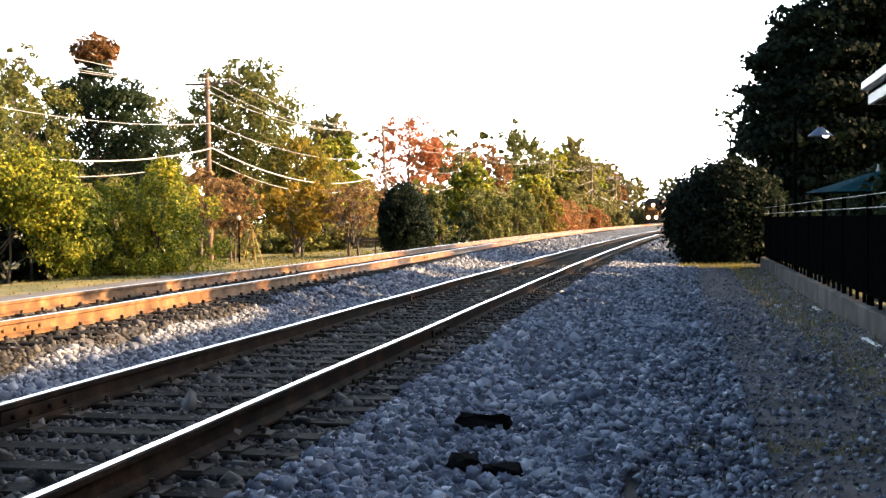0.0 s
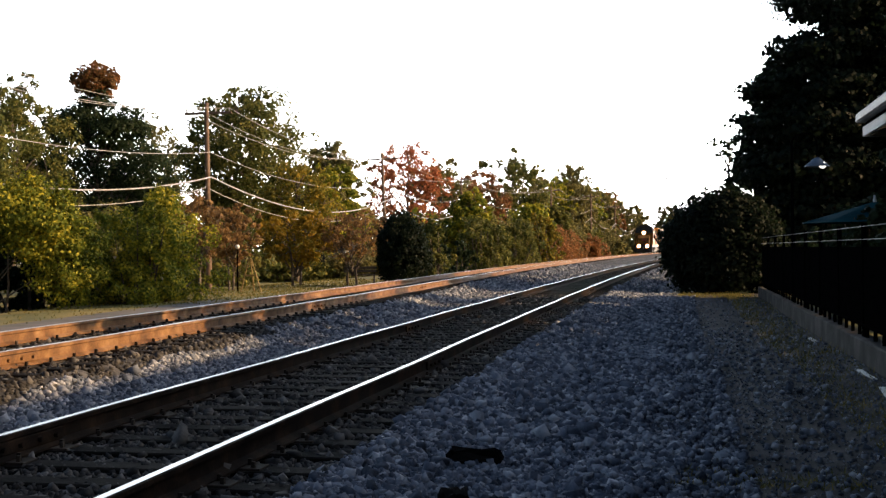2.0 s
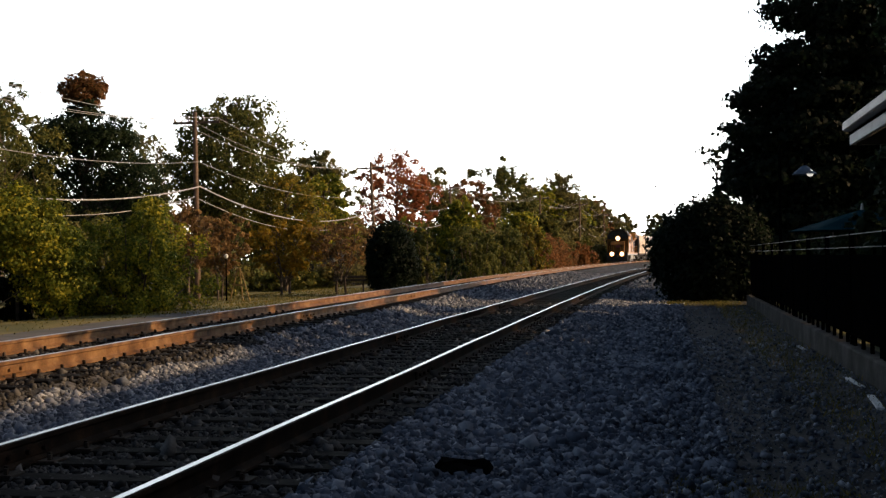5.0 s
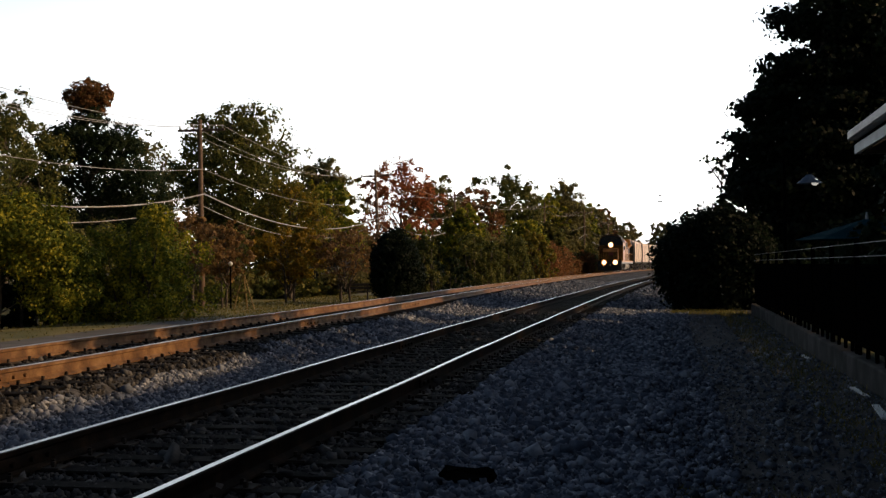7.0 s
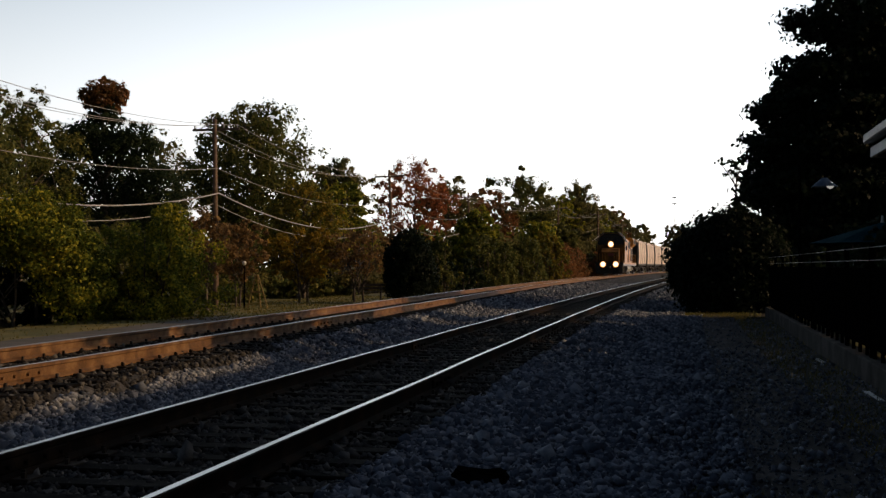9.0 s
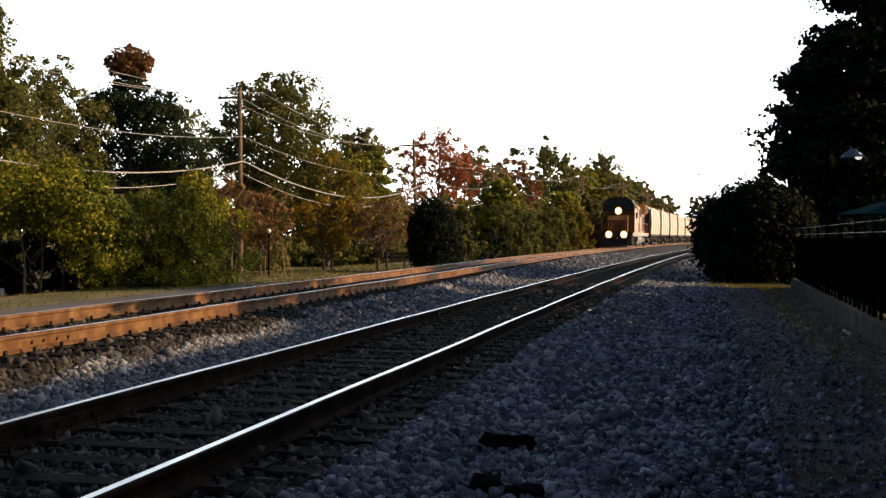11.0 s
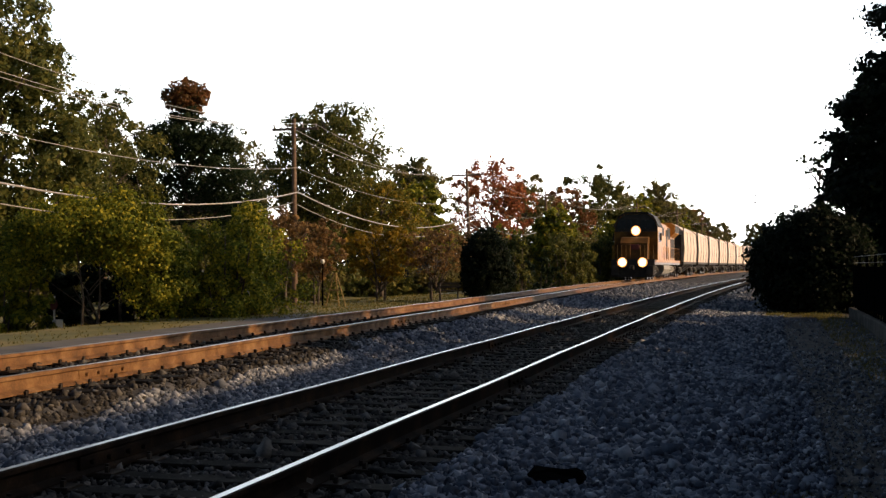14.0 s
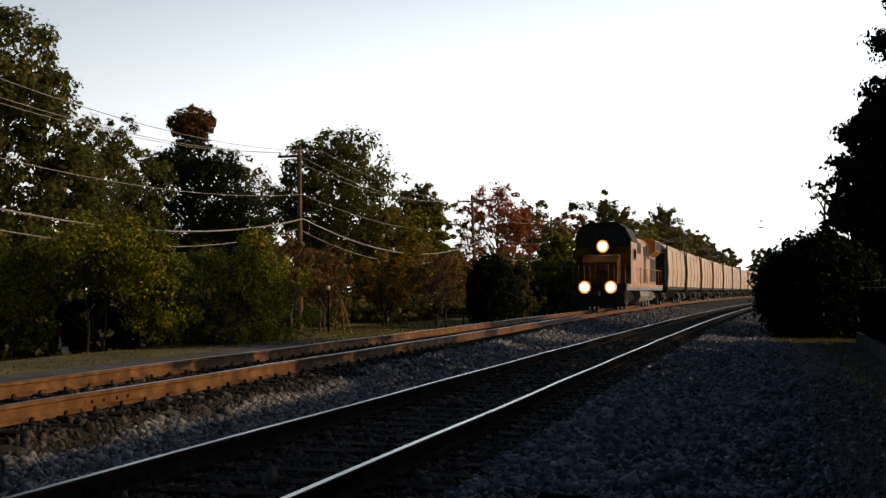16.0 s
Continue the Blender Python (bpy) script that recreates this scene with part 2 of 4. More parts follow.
def mesh_from(name, verts, faces, mat, smooth=False):
    me = bpy.data.meshes.new(name)
    me.from_pydata([tuple(v) for v in verts], [], faces)
    for m in (mat if isinstance(mat, (list, tuple)) else [mat]):
        me.materials.append(m)
    if smooth:
        me.shade_smooth()
    me.update()
    return me


def array_mesh(name, verts, corners, per, mat):
    """A mesh from numpy arrays: all faces have `per` corners."""
    me = bpy.data.meshes.new(name)
    n = len(corners) // per
    me.vertices.add(len(verts))
    me.vertices.foreach_set("co", np.asarray(verts, dtype=np.float32).ravel())
    me.loops.add(len(corners))
    me.loops.foreach_set("vertex_index", np.asarray(corners, dtype=np.int32))
    me.polygons.add(n)
    me.polygons.foreach_set("loop_start", np.arange(0, n * per, per, dtype=np.int32))
    me.materials.append(mat)
    me.update(calc_edges=True)
    return me


# ---- the line of the two tracks ----
def near_x(y):
    return -3.36 + 0.00022 * np.maximum(0.0, np.asarray(y, dtype=float) - 20.0) ** 2


FAR_Y = [-60.0, 0.0, 10.0, 20.0, 30.0, 50.0, 64.0, 85.0, 110.0, 144.0, 180.0, 220.0, 300.0, 400.0, 480.0]
FAR_X = [-6.6, -6.55, -6.85, -7.3, -7.7, -8.4, -8.8, -8.78, -8.5, -7.9, -6.8, -5.1, 0.2, 10.5, 20.0]
_fine_y = np.arange(-60, 481, 1.0)
_fine_x = np.interp(_fine_y, FAR_Y, FAR_X)
for _ in range(6):
    _fine_x = np.convolve(np.pad(_fine_x, 4, mode="edge"), np.ones(9) / 9, mode="valid")


def far_x(y):
    return np.interp(y, _fine_y, _fine_x)


NEAR_TOP = 0.30


def far_top(y):
    return np.interp(y, [-60, 10, 30, 60, 400], [0.51, 0.51, 0.465, 0.43, 0.43])


TIE_DROP = 0.165  # rail height over the tie


def ground_z(x, y):
    """Height of the ground sheet."""
    x, y = np.asarray(x, dtype=float), np.asarray(y, dtype=float)
    yy = np.clip(y, -60, 479)
    nx, fx, ft = near_x(yy), far_x(yy), far_top(yy)
    un, uf = x - nx, x - fx
    a = NEAR_TOP - TIE_DROP - 0.05
    b = ft - TIE_DROP - 0.05
    right = np.interp(un, [1.35, 2.3, 3.2], [0, 1, 1])
    z_right = a * (1 - right) - 0.02 * np.sin(y * 0.35) * right
    left = np.interp(uf, [-7.0, -6.0, -3.6, -3.0, -1.35], [0, 0, 0, 0.1, 1])
    z_left = -0.4 + (b + 0.4) * left
    mid = np.clip((un + 1.35) / np.minimum(-0.3, (fx + 1.35) - (nx - 1.35)), 0, 1)
    z_mid = a + (b - a) * mid - 0.10 * np.sin(np.pi * mid)
    z = np.where(un > 1.35, z_right, np.where(un > -1.35, a, np.where(uf > 1.35, z_mid, np.where(uf > -1.35, b, z_left))))
    z = z - 0.6 * np.clip((-12.5 - uf) / 4.0, 0, 1) * (x < 0)
    return z


def strip(name, y_list, x_of, mat, lift=0.0, label="", category="", kind="structure"):
    """A sheet over the ground: for each y the x values x_of(y)."""
    verts, faces = [], []
    n = None
    for y in y_list:
        xs = np.asarray(x_of(y), dtype=float)
        zs = ground_z(xs, np.full(len(xs), y)) + lift
        n = len(xs)
        verts += [(x, y, z) for x, z in zip(xs, zs)]
    for j in range(len(y_list) - 1):
        for i in range(n - 1):
            k = j * n + i
            faces.append((k, k + 1, k + n + 1, k + n))
    ob = new(name, mesh_from(name, verts, faces, mat, True))
    return tagged(ob, label, category, kind=kind)


Y_GROUND = list(np.arange(-40, 60, 1.5)) + list(np.arange(60, 480, 6)) + [490, 600, 900, 1500, 3000]


def ground_columns(y):
    yy = min(max(y, -60), 479)
    nx, fx = float(near_x(yy)), float(far_x(yy))
    return [fx - 1500, fx - 400, fx - 120, fx - 60, fx - 30, fx - 17, fx - 13, fx - 10, fx - 7, fx - 3.6, fx - 3.0, fx - 2.2, fx - 1.35, fx, fx + 1.35,
            fx + 1.36 + 0.25 * (nx - fx - 2.72), (fx + nx) / 2, fx + 1.36 + 0.75 * (nx - fx - 2.72), nx - 1.35, nx, nx + 1.35, nx + 1.8, nx + 2.3, nx + 3.2,
            nx + 6, nx + 10, nx + 20, nx + 60, nx + 200, nx + 1500]


strip("ground", Y_GROUND, ground_columns, M_GRASS, 0.0, "dry autumn grass and earth beside the railway", "ground")
Y_BED = list(np.arange(-12, 60, 0.5)) + list(np.arange(60, 476, 4))
strip("ballast_bed", Y_BED, lambda y: np.concatenate([np.linspace(far_x(y) - 3.3, far_x(y) + 1.35, 9), np.linspace(far_x(y) + 1.4, near_x(y) - 1.36, 9), np.linspace(near_x(y) - 1.34, near_x(y) + 2.6, 14)]),
      M_BED, 0.012, "grey crushed stone ballast under both tracks", "ballast")
strip("gravel_path", list(np.arange(-12, 46, 0.75)), lambda y: np.linspace(near_x(y) + 2.55, 2.35 + 0 * y, 12), M_GRAVEL, 0.008, "grey gravel and packed earth beside the track", "gravel path")
strip("road", list(np.arange(-12, 45, 1.5)), lambda y: np.linspace(far_x(y) - 9.0, far_x(y) - 3.5, 7), M_ASPHALT, 0.012, "worn grey asphalt road beyond the tracks", "road")


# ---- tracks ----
# rust of the far rails, with sunlight lightened into its colour
M_RAIL_SUNLIT = material("sunlit_rust_rail_side", [(0.06, 0.03, 0.015), (0.17, 0.09, 0.04), (0.3, 0.18, 0.085)], rough=0.7, scale=4, fine=50, bump=0.2, bump_dist=0.004, spec=0.15)


def rail_run(name, x_of, z_of, side, parent, ys, side_mat):
    prof = [(-0.07, -0.165), (0.07, -0.165), (0.07, -0.15), (0.012, -0.125), (0.010, -0.045), (0.036, -0.035), (0.036, -0.008), (0.024, 0.0),
            (-0.024, 0.0), (-0.036, -0.008), (-0.036, -0.035), (-0.010, -0.045), (-0.012, -0.125), (-0.07, -0.15)]
    verts, faces, n = [], [], len(prof)
    for y in ys:
        slope = (float(x_of(y + 0.5)) - float(x_of(y - 0.5)))
        cx = float(x_of(y)) + side * 0.7525
        wob = 0.004 * math.sin(y * 0.55 + side)
        for px, pz in prof:
            verts.append((cx + px + wob, y - px * slope, float(z_of(y)) + pz + 0.003 * math.sin(y * 0.9)))
    for j in range(len(ys) - 1):
        for i in range(n):
            a, b = j * n + i, j * n + (i + 1) % n
            faces.append((a, b, b + n, a + n))
    me = mesh_from(name, verts, faces, [side_mat, M_HEAD])
    idx = np.zeros(len(faces), dtype=np.int32)
    for k in range(len(faces)):
        if k % n == 7:
            idx[k] = 1
    me.polygons.foreach_set("material_index", idx)
    ob = new(name, me)
    ob.parent = parent
    return ob


def track(label, x_of, z_of, side_mat):
    root = thing("railway_track", label, "railway track", kind="structure")
    ys = list(np.arange(-12, 80, 0.8)) + list(np.arange(80, 476, 3.0))
    for side in (-1, 1):
        rail_run("rail", x_of, z_of, side, root, ys, side_mat)
    tie = bmesh.new()
    add_box(tie, -1.3, 1.3, -0.11, 0.11, -0.17, 0.0, 0.012)
    tie_me = mesh_of(tie, "tie", M_TIE)
    plate = bmesh.new()
    add_box(plate, -0.19, 0.19, -0.09, 0.09, -0.004, 0.014, 0.004)
    for px, py in ((-0.085, -0.05), (0.085, 0.05), (0.14, -0.05), (-0.14, 0.05)):
        add_box(plate, px - 0.012, px + 0.012, py - 0.012, py + 0.012, 0.01, 0.05)
    plate_me = mesh_of(plate, "tie_plate", M_PLATE)
    rng = random.Random(5)
    y = -2.0
    while y < 130:
        m = Matrix.Translation((float(x_of(y)) + rng.uniform(-0.05, 0.05), y, float(z_of(y)) - TIE_DROP - 0.004 + rng.uniform(-0.008, 0.0))) @ Euler((0, 0, rng.uniform(-0.02, 0.02))).to_matrix().to_4x4()
        piece("tie", tie_me, root, m)
        if y < 26:
            for side in (-1, 1):
                piece("tie_plate", plate_me, root, Matrix.Translation((float(x_of(y)) + side * 0.7525, m.translation.y, m.translation.z)))
        y += 0.53 + rng.uniform(-0.03, 0.03)
    return root


def joint_bar(x_of, z_of, side, y, parent, mat):
    cx, z = float(x_of(y)) + side * 0.7525, float(z_of(y))
    bm = bmesh.new()
    for sx in (-1, 1):
        add_box(bm, cx + sx * 0.024 - 0.012, cx + sx * 0.024 + 0.012, y - 0.45, y + 0.45, z - 0.13, z - 0.045, 0.006)
        for k in (-0.33, -0.12, 0.12, 0.33):
            add_rod(bm, (cx + sx * 0.036, y + k, z - 0.088), (cx + sx * 0.062, y + k, z - 0.088), 0.017, seg=6)
    return part("joint_bar", bm, mat, parent, "bolted steel joint bar")


near_track = track("railway track with bright worn rails on dark wooden ties", near_x, lambda y: NEAR_TOP, M_RAIL_SHADED)
far_track = track("railway track with rust-brown rails on dark wooden ties", far_x, far_top, M_RAIL_SUNLIT)

for jy in (7.3, 18.9, 30.5):
    joint_bar(near_x, lambda y: NEAR_TOP, -1, jy, near_track, M_RAIL_SHADED)
    joint_bar(near_x, lambda y: NEAR_TOP, 1, jy + 5.8, near_track, M_RAIL_SHADED)
    joint_bar(far_x, far_top, 1, jy + 3.4, far_track, M_RAIL_SUNLIT)


# ---- trees ----
def leaf_cloud(rng, blobs, count, size, per_clump=46, spread=0.26, inner=0.3):
    """Leaf quads in the ellipsoid blobs (x, y, z, rx, ry, rz): each blob carries round clumps whose leaves face outwards."""
    vol = np.array([b[3] * b[4] * b[5] for b in blobs]) ** (2 / 3)
    per = np.maximum(1, (count * vol / vol.sum()).astype(int))
    centres, facing = [], []
    for b, n in zip(blobs, per):
        k = max(7, n // per_clump)
        d = rng.normal(size=(k, 3))
        d /= np.linalg.norm(d, axis=1)[:, None]
        cl = d * rng.uniform(inner, 0.92, size=(k, 1)) ** 0.6
        grow = rng.uniform(0.6, 1.25, size=(k, 1)) * spread
        pick = rng.integers(0, k, n)
        e = rng.normal(size=(n, 3))
        e /= np.linalg.norm(e, axis=1)[:, None]
        p = cl[pick] + e * grow[pick] * rng.uniform(0.1, 1.15, size=(n, 1)) ** 0.5
        stray = rng.random(n) < 0.06
        p[stray] *= 1.12
        centres.append(p * np.array(b[3:6]) + np.array(b[:3]))
        facing.append(e * 0.8 + d[pick] * 0.35 + np.array((0, 0, 0.25)) + rng.normal(size=(n, 3)) * 0.45)
    c, o = np.concatenate(centres), np.concatenate(facing)
    n = len(c)
    o /= np.linalg.norm(o, axis=1)[:, None]
    u = np.cross(o, rng.normal(size=(n, 3)))
    u /= np.linalg.norm(u, axis=1)[:, None]
    w = np.cross(o, u)
    s = size * rng.uniform(0.6, 1.35, size=(n, 1))
    fold = o * s * 0.15
    v = np.stack([c - u * s * 0.6, c + w * s * 0.42 + fold, c + u * s * 0.6, c - w * s * 0.42 + fold], 1).reshape(-1, 3)
    return v, np.arange(4 * n)


def tree(name, label, x, y, height, mat, blobs=None, width=4.0, trunk=0.16, bare=0.3, count=4000, leaf=0.22, seed=1, category="tree", group="", base=None, stems=1, tip=None):
    """A trunk with limbs and a crown of leaves. blobs in metres from the foot; if none, a rounded crown from bare*height up."""
    rng = np.random.default_rng(seed)
    z0 = float(ground_z(x, y)) - 0.08 if base is None else base
    root = thing(name, label, category, pose(x, y, z0), group)
    if blobs is None:
        blobs = []
        h0 = bare * height
        rad, half, n = width * 0.5, (height - h0) * 0.5, 24
        for i in range(n):
            u = 1 - 2 * (i + 0.5) / n
            a = i * 2.4 + rng.uniform(-0.4, 0.4)
            ring = math.sqrt(1 - u * u)
            far = rng.uniform(0.52, 0.74)
            s = rad * rng.uniform(0.3, 0.48)
            blobs.append((rad * far * ring * math.cos(a), rad * far * ring * math.sin(a), h0 + half * (1 + u * rng.uniform(0.66, 0.82)), s, s, min(s, half * 0.4) * rng.uniform(0.75, 1.05)))
    bm = bmesh.new()
    top = max(b[2] for b in blobs)
    for s in range(stems):
        a = rng.uniform(0, 6.28)
        foot = Vector((0.25 * (stems > 1) * math.cos(a), 0.25 * (stems > 1) * math.sin(a), 0))
        p, r = foot, trunk
        for i in range(4):
            q = Vector((foot.x + rng.normal() * 0.05 * height * 0.25 * (i + 1) * 0.5 + 0.2 * (stems > 1) * math.cos(a) * i, foot.y + rng.normal() * 0.02 * height, top * (i + 1) / 4))
            add_rod(bm, p, q, r, r * 0.72, 8)
            p, r = q, r * 0.72
    for b in blobs:
        start = Vector((0, 0, max(0.25 * b[2], b[2] - 0.9 * math.hypot(b[0], b[1]) - 0.5)))
        add_rod(bm, start, Vector(b[:3]), trunk * 0.4, trunk * 0.12, 6)
        for _ in range(3):
            d = Vector(rng.normal(size=3)).normalized()
            add_rod(bm, Vector(b[:3]) * 0.85 + start * 0.15, Vector(b[:3]) + Vector((d.x * b[3], d.y * b[4], abs(d.z) * b[5])) * 0.8, trunk * 0.14, trunk * 0.04, 5)
    part("trunk", bm, M_BARK, root)
    v, c = leaf_cloud(rng, blobs, count, leaf)
    crown = new("crown", array_mesh("crown", v, c, 4, mat))
    crown.parent = root
    if tip:
        v, c = leaf_cloud(rng, tip[0], tip[2], leaf)
        top_crown = new("crown", array_mesh("crown", v, c, 4, tip[1]))
        top_crown.parent = root
        tagged(top_crown, "rust-tinged top of the crown")
    return root


def bush(name, label, x, y, height, width, depth, mat, count, leaf, seed, category="bush", group="", yaw=0.0, base=None, dome=False):
    rng = np.random.default_rng(seed)
    z0 = float(ground_z(x, y)) - 0.05 if base is None else base
    root = thing(name, label, category, pose(x, y, z0, 0, 0, yaw), group)
    blobs = []
    n = max(6, int(width * depth * 0.9))
    for i in range(n):
        px, py = rng.uniform(-0.5, 0.5) * width * 0.75, rng.uniform(-0.5, 0.5) * depth * 0.75
        edge = 1 - 0.55 * max(abs(px) / (width * 0.5), abs(py) / (depth * 0.5)) ** 2
        h = height * edge * rng.uniform(0.8, 1.0)
        r = min(width, depth) * rng.uniform(0.2, 0.3)
        levels = max(1, round(h / (1.7 * r)))
        for k in range(levels):
            shrink = rng.uniform(0.75, 1.15)
            blobs.append((px + rng.uniform(-0.3, 0.3) * r, py + rng.uniform(-0.3, 0.3) * r, h * (k + 0.5) / levels, r * shrink, r * shrink, h / levels * 0.62))
    if dome:
        blobs = [(0, 0, height * 0.42, width * 0.43, depth * 0.43, height * 0.52)] * 2
        for k in range(9):
            a = k * 2.4
            far, r = rng.uniform(0.12, 0.28), rng.uniform(0.18, 0.26)
            blobs.append((width * far * math.cos(a), depth * far * math.sin(a), height * (0.8 - 1.5 * far + rng.uniform(-0.06, 0.04)), width * r, depth * r, height * r * 0.95))
    bm = bmesh.new()
    for b in blobs:
        foot = (b[0] * 0.5 + 0.02, b[1] * 0.5 + 0.02, 0.05)
        add_rod(bm, (-0.02, -0.02, 0.03), foot, 0.06, 0.05, 5)
        add_rod(bm, (foot[0], foot[1], 0), (b[0], b[1], b[2] * 1.1), 0.05, 0.015, 5)
    part("trunk", bm, M_BARK, root)
    v, c = leaf_cloud(rng, blobs, count, leaf, 40 if dome else 70, 0.15 if dome else 0.26, 0.62 if dome else 0.3)
    crown = new("crown", array_mesh("crown", v, c, 4, mat))
    crown.parent = root
    return root


# left side, beyond the road
tree("bush", "large overgrown yellow-green bush with a dark hollow below", -21.8, 37, 4.9, L_YGREEN, [(0, 0, 3.3, 2.0, 2.0, 1.2), (-1.7, 0.5, 3.2, 1.6, 1.6, 1.2), (1.5, 0.3, 3.0, 1.6, 1.6, 1.3), (0.6, 1, 3.9, 1.3, 1.3, 0.8), (-2.6, -0.4, 2.4, 1.2, 1.3, 1.2), (2.0, 0.8, 1.9, 1.3, 1.4, 1.7), (-0.9, 0.2, 4.1, 0.4, 0.4, 0.9), (1.0, 0.4, 4.2, 0.3, 0.3, 0.8), (2.2, 0.4, 3.8, 0.35, 0.35, 0.9)],
     trunk=0.05, count=34000, leaf=0.1, seed=11, stems=2, category="bush")
# filler undergrowth: the hollow's shade is put into its blackish leaf colour
bush("bush", "undergrowth below the overgrown bush, its blackish leaves standing for shade", -23.2, 41.5, 3.0, 6.4, 2.6, L_BLACKGREEN, 16000, 0.15, 14)
bush("bush", "large overgrown yellow-green bush beside the road", -19.3, 42, 4.6, 4.2, 5.0, L_YGREEN, 34000, 0.1, 12)
tree("tree", "tall tree with a narrow rust-tinged top above a broad green crown", -39.8, 80, 15.2, L_DARK,
     [(0.2, 0, 13.0, 1.3, 1.2, 1.2), (0.2, 0, 12.3, 1.5, 1.4, 1.3), (-1.7, 0, 11.4, 1.9, 1.8, 1.4), (2.4, 0, 11.4, 1.8, 1.8, 1.3), (-0.6, 0, 11.2, 2.6, 2.4, 1.5), (1.9, 0, 10.6, 2.3, 2.2, 1.5), (-2.2, 0, 9.4, 2.6, 2.6, 2.0), (1.8, 0.5, 8.6, 2.8, 2.6, 2.2), (4.1, 0, 7.9, 2.0, 2, 1.9), (-3.6, 0, 6.8, 2.6, 2.2, 2.4), (4.6, 0, 5.4, 2.0, 2, 2.2), (0.4, 0.4, 5.8, 3.4, 3, 2.8)],
     trunk=0.35, count=42000, leaf=0.16, seed=21, tip=([(0.1, 0, 14.5, 1.5, 1.4, 1.2), (-0.8, 0, 14.3, 1.0, 0.9, 0.9), (1.2, 0, 14.4, 1.0, 1, 0.9), (0.3, 0, 15.1, 0.9, 0.9, 0.6), (0.2, 0.2, 13.5, 1.1, 1, 0.9)], L_RUST, 7500))
tree("tree", "thin-crowned green tree with sky showing between its limbs", -42.4, 74, 14.6, L_GREEN, width=8.8, trunk=0.22, bare=0.12, count=20000, leaf=0.18, seed=22)
tree("tree", "broad rounded green tree with open branches", -34.2, 95, 16.6, L_GREEN, width=12.0, trunk=0.35, bare=0.14, count=36000, leaf=0.21, seed=23)
tree("tree", "tall dense green tree beside the road", -31.6, 45, 14.4, L_GREEN, width=10.8, trunk=0.3, bare=0.02, count=56000, leaf=0.19, seed=24)
tree("young_tree", "small orange-brown tree on the lawn", -20.3, 50, 4.4, L_ORANGE, width=3.6, trunk=0.07, bare=0.34, count=4200, leaf=0.13, seed=25, stems=2)
tree("young_tree", "small orange-brown tree on the lawn", -20.2, 54.5, 4.0, L_ORANGE, width=3.0, trunk=0.06, bare=0.34, count=3200, leaf=0.13, seed=26, stems=2)
tree("tree", "yellow-green tree with a gold tinge on the lawn", -23.6, 75, 8.2, L_GOLDGREEN, width=5.6, trunk=0.16, bare=0.12, count=17000, leaf=0.14, seed=27)
tree("young_tree", "small golden tree on the lawn", -19.6, 62, 4.0, L_GOLD, width=4.4, trunk=0.08, bare=0.28, count=4600, leaf=0.15, seed=28, stems=2)
tree("young_tree", "small reddish-brown tree with spreading twigs", -16.6, 62, 4.0, L_ORANGE, width=4.6, trunk=0.07, bare=0.35, count=2600, leaf=0.13, seed=29, stems=2)
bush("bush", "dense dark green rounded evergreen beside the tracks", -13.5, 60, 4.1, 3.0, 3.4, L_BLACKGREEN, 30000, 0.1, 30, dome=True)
bush("bush", "upright olive-green shrub beside the dark evergreen", -12.3, 62, 3.5, 1.9, 2.2, L_GREEN, 7000, 0.1, 36)
bush("bush", "dark brownish shrub between the evergreens", -12.4, 68, 3.1, 2.2, 2.6, L_DARK, 7000, 0.11, 37)
bush("bush", "green shrubs with yellow tips beside the tracks", -12.6, 80, 4.4, 3.6, 6.0, L_GREEN, 14000, 0.13, 31)
bush("bush", "green shrubs with yellow tips beside the tracks", -12.4, 93, 4.6, 4.2, 7.0, L_GREEN, 14000, 0.14, 32)
bush("bush", "tall golden-yellow shrub beside the tracks", -11.9, 108, 5.4, 3.4, 4.0, L_GOLDGREEN, 11000, 0.15, 38)
bush("bush", "rust-red autumn shrub beside the tracks", -12.0, 120, 4.4, 5.0, 12.0, L_RUST, 9000, 0.17, 33)
tree("tree", "red autumn tree with thin foliage", -26.5, 120, 13.4, L_RED, width=9.5, trunk=0.22, bare=0.2, count=13000, leaf=0.2, seed=34)
tree("tree", "green tree behind the poles", -37.8, 130, 14.0, L_DARK, width=8, trunk=0.25, bare=0.15, count=11000, leaf=0.24, seed=35)
SPECS = [(-30, 105, 9, L_YGREEN), (-27, 140, 11.5, L_OLIVE), (-24, 150, 10.5, L_RUST), (-21.5, 160, 13.4, L_GREEN), (-22, 175, 12, L_OLIVE), (-19, 185, 11, L_YGREEN),
         (-16.6, 190, 13.5, L_OLIVE), (-18, 205, 12, L_OLIVE), (-16.5, 220, 11.5, L_YGREEN), (-15, 240, 11.5, L_OLIVE), (-15.5, 260, 12, L_RUST), (-14, 285, 11.5, L_OLIVE), (-12.5, 330, 12.5, L_OLIVE),
         (-32, 112, 11, L_OLIVE), (-45, 100, 13, L_OLIVE), (-48, 85, 11, L_GREEN), (-17.5, 104, 6.0, L_YGREEN), (-15.5, 132, 6.0, L_YGREEN), (-15, 150, 6.5, L_GREEN), (-14, 170, 6.5, L_OLIVE), (-3, 380, 13, L_OLIVE), (6, 390, 12, L_OLIVE)]
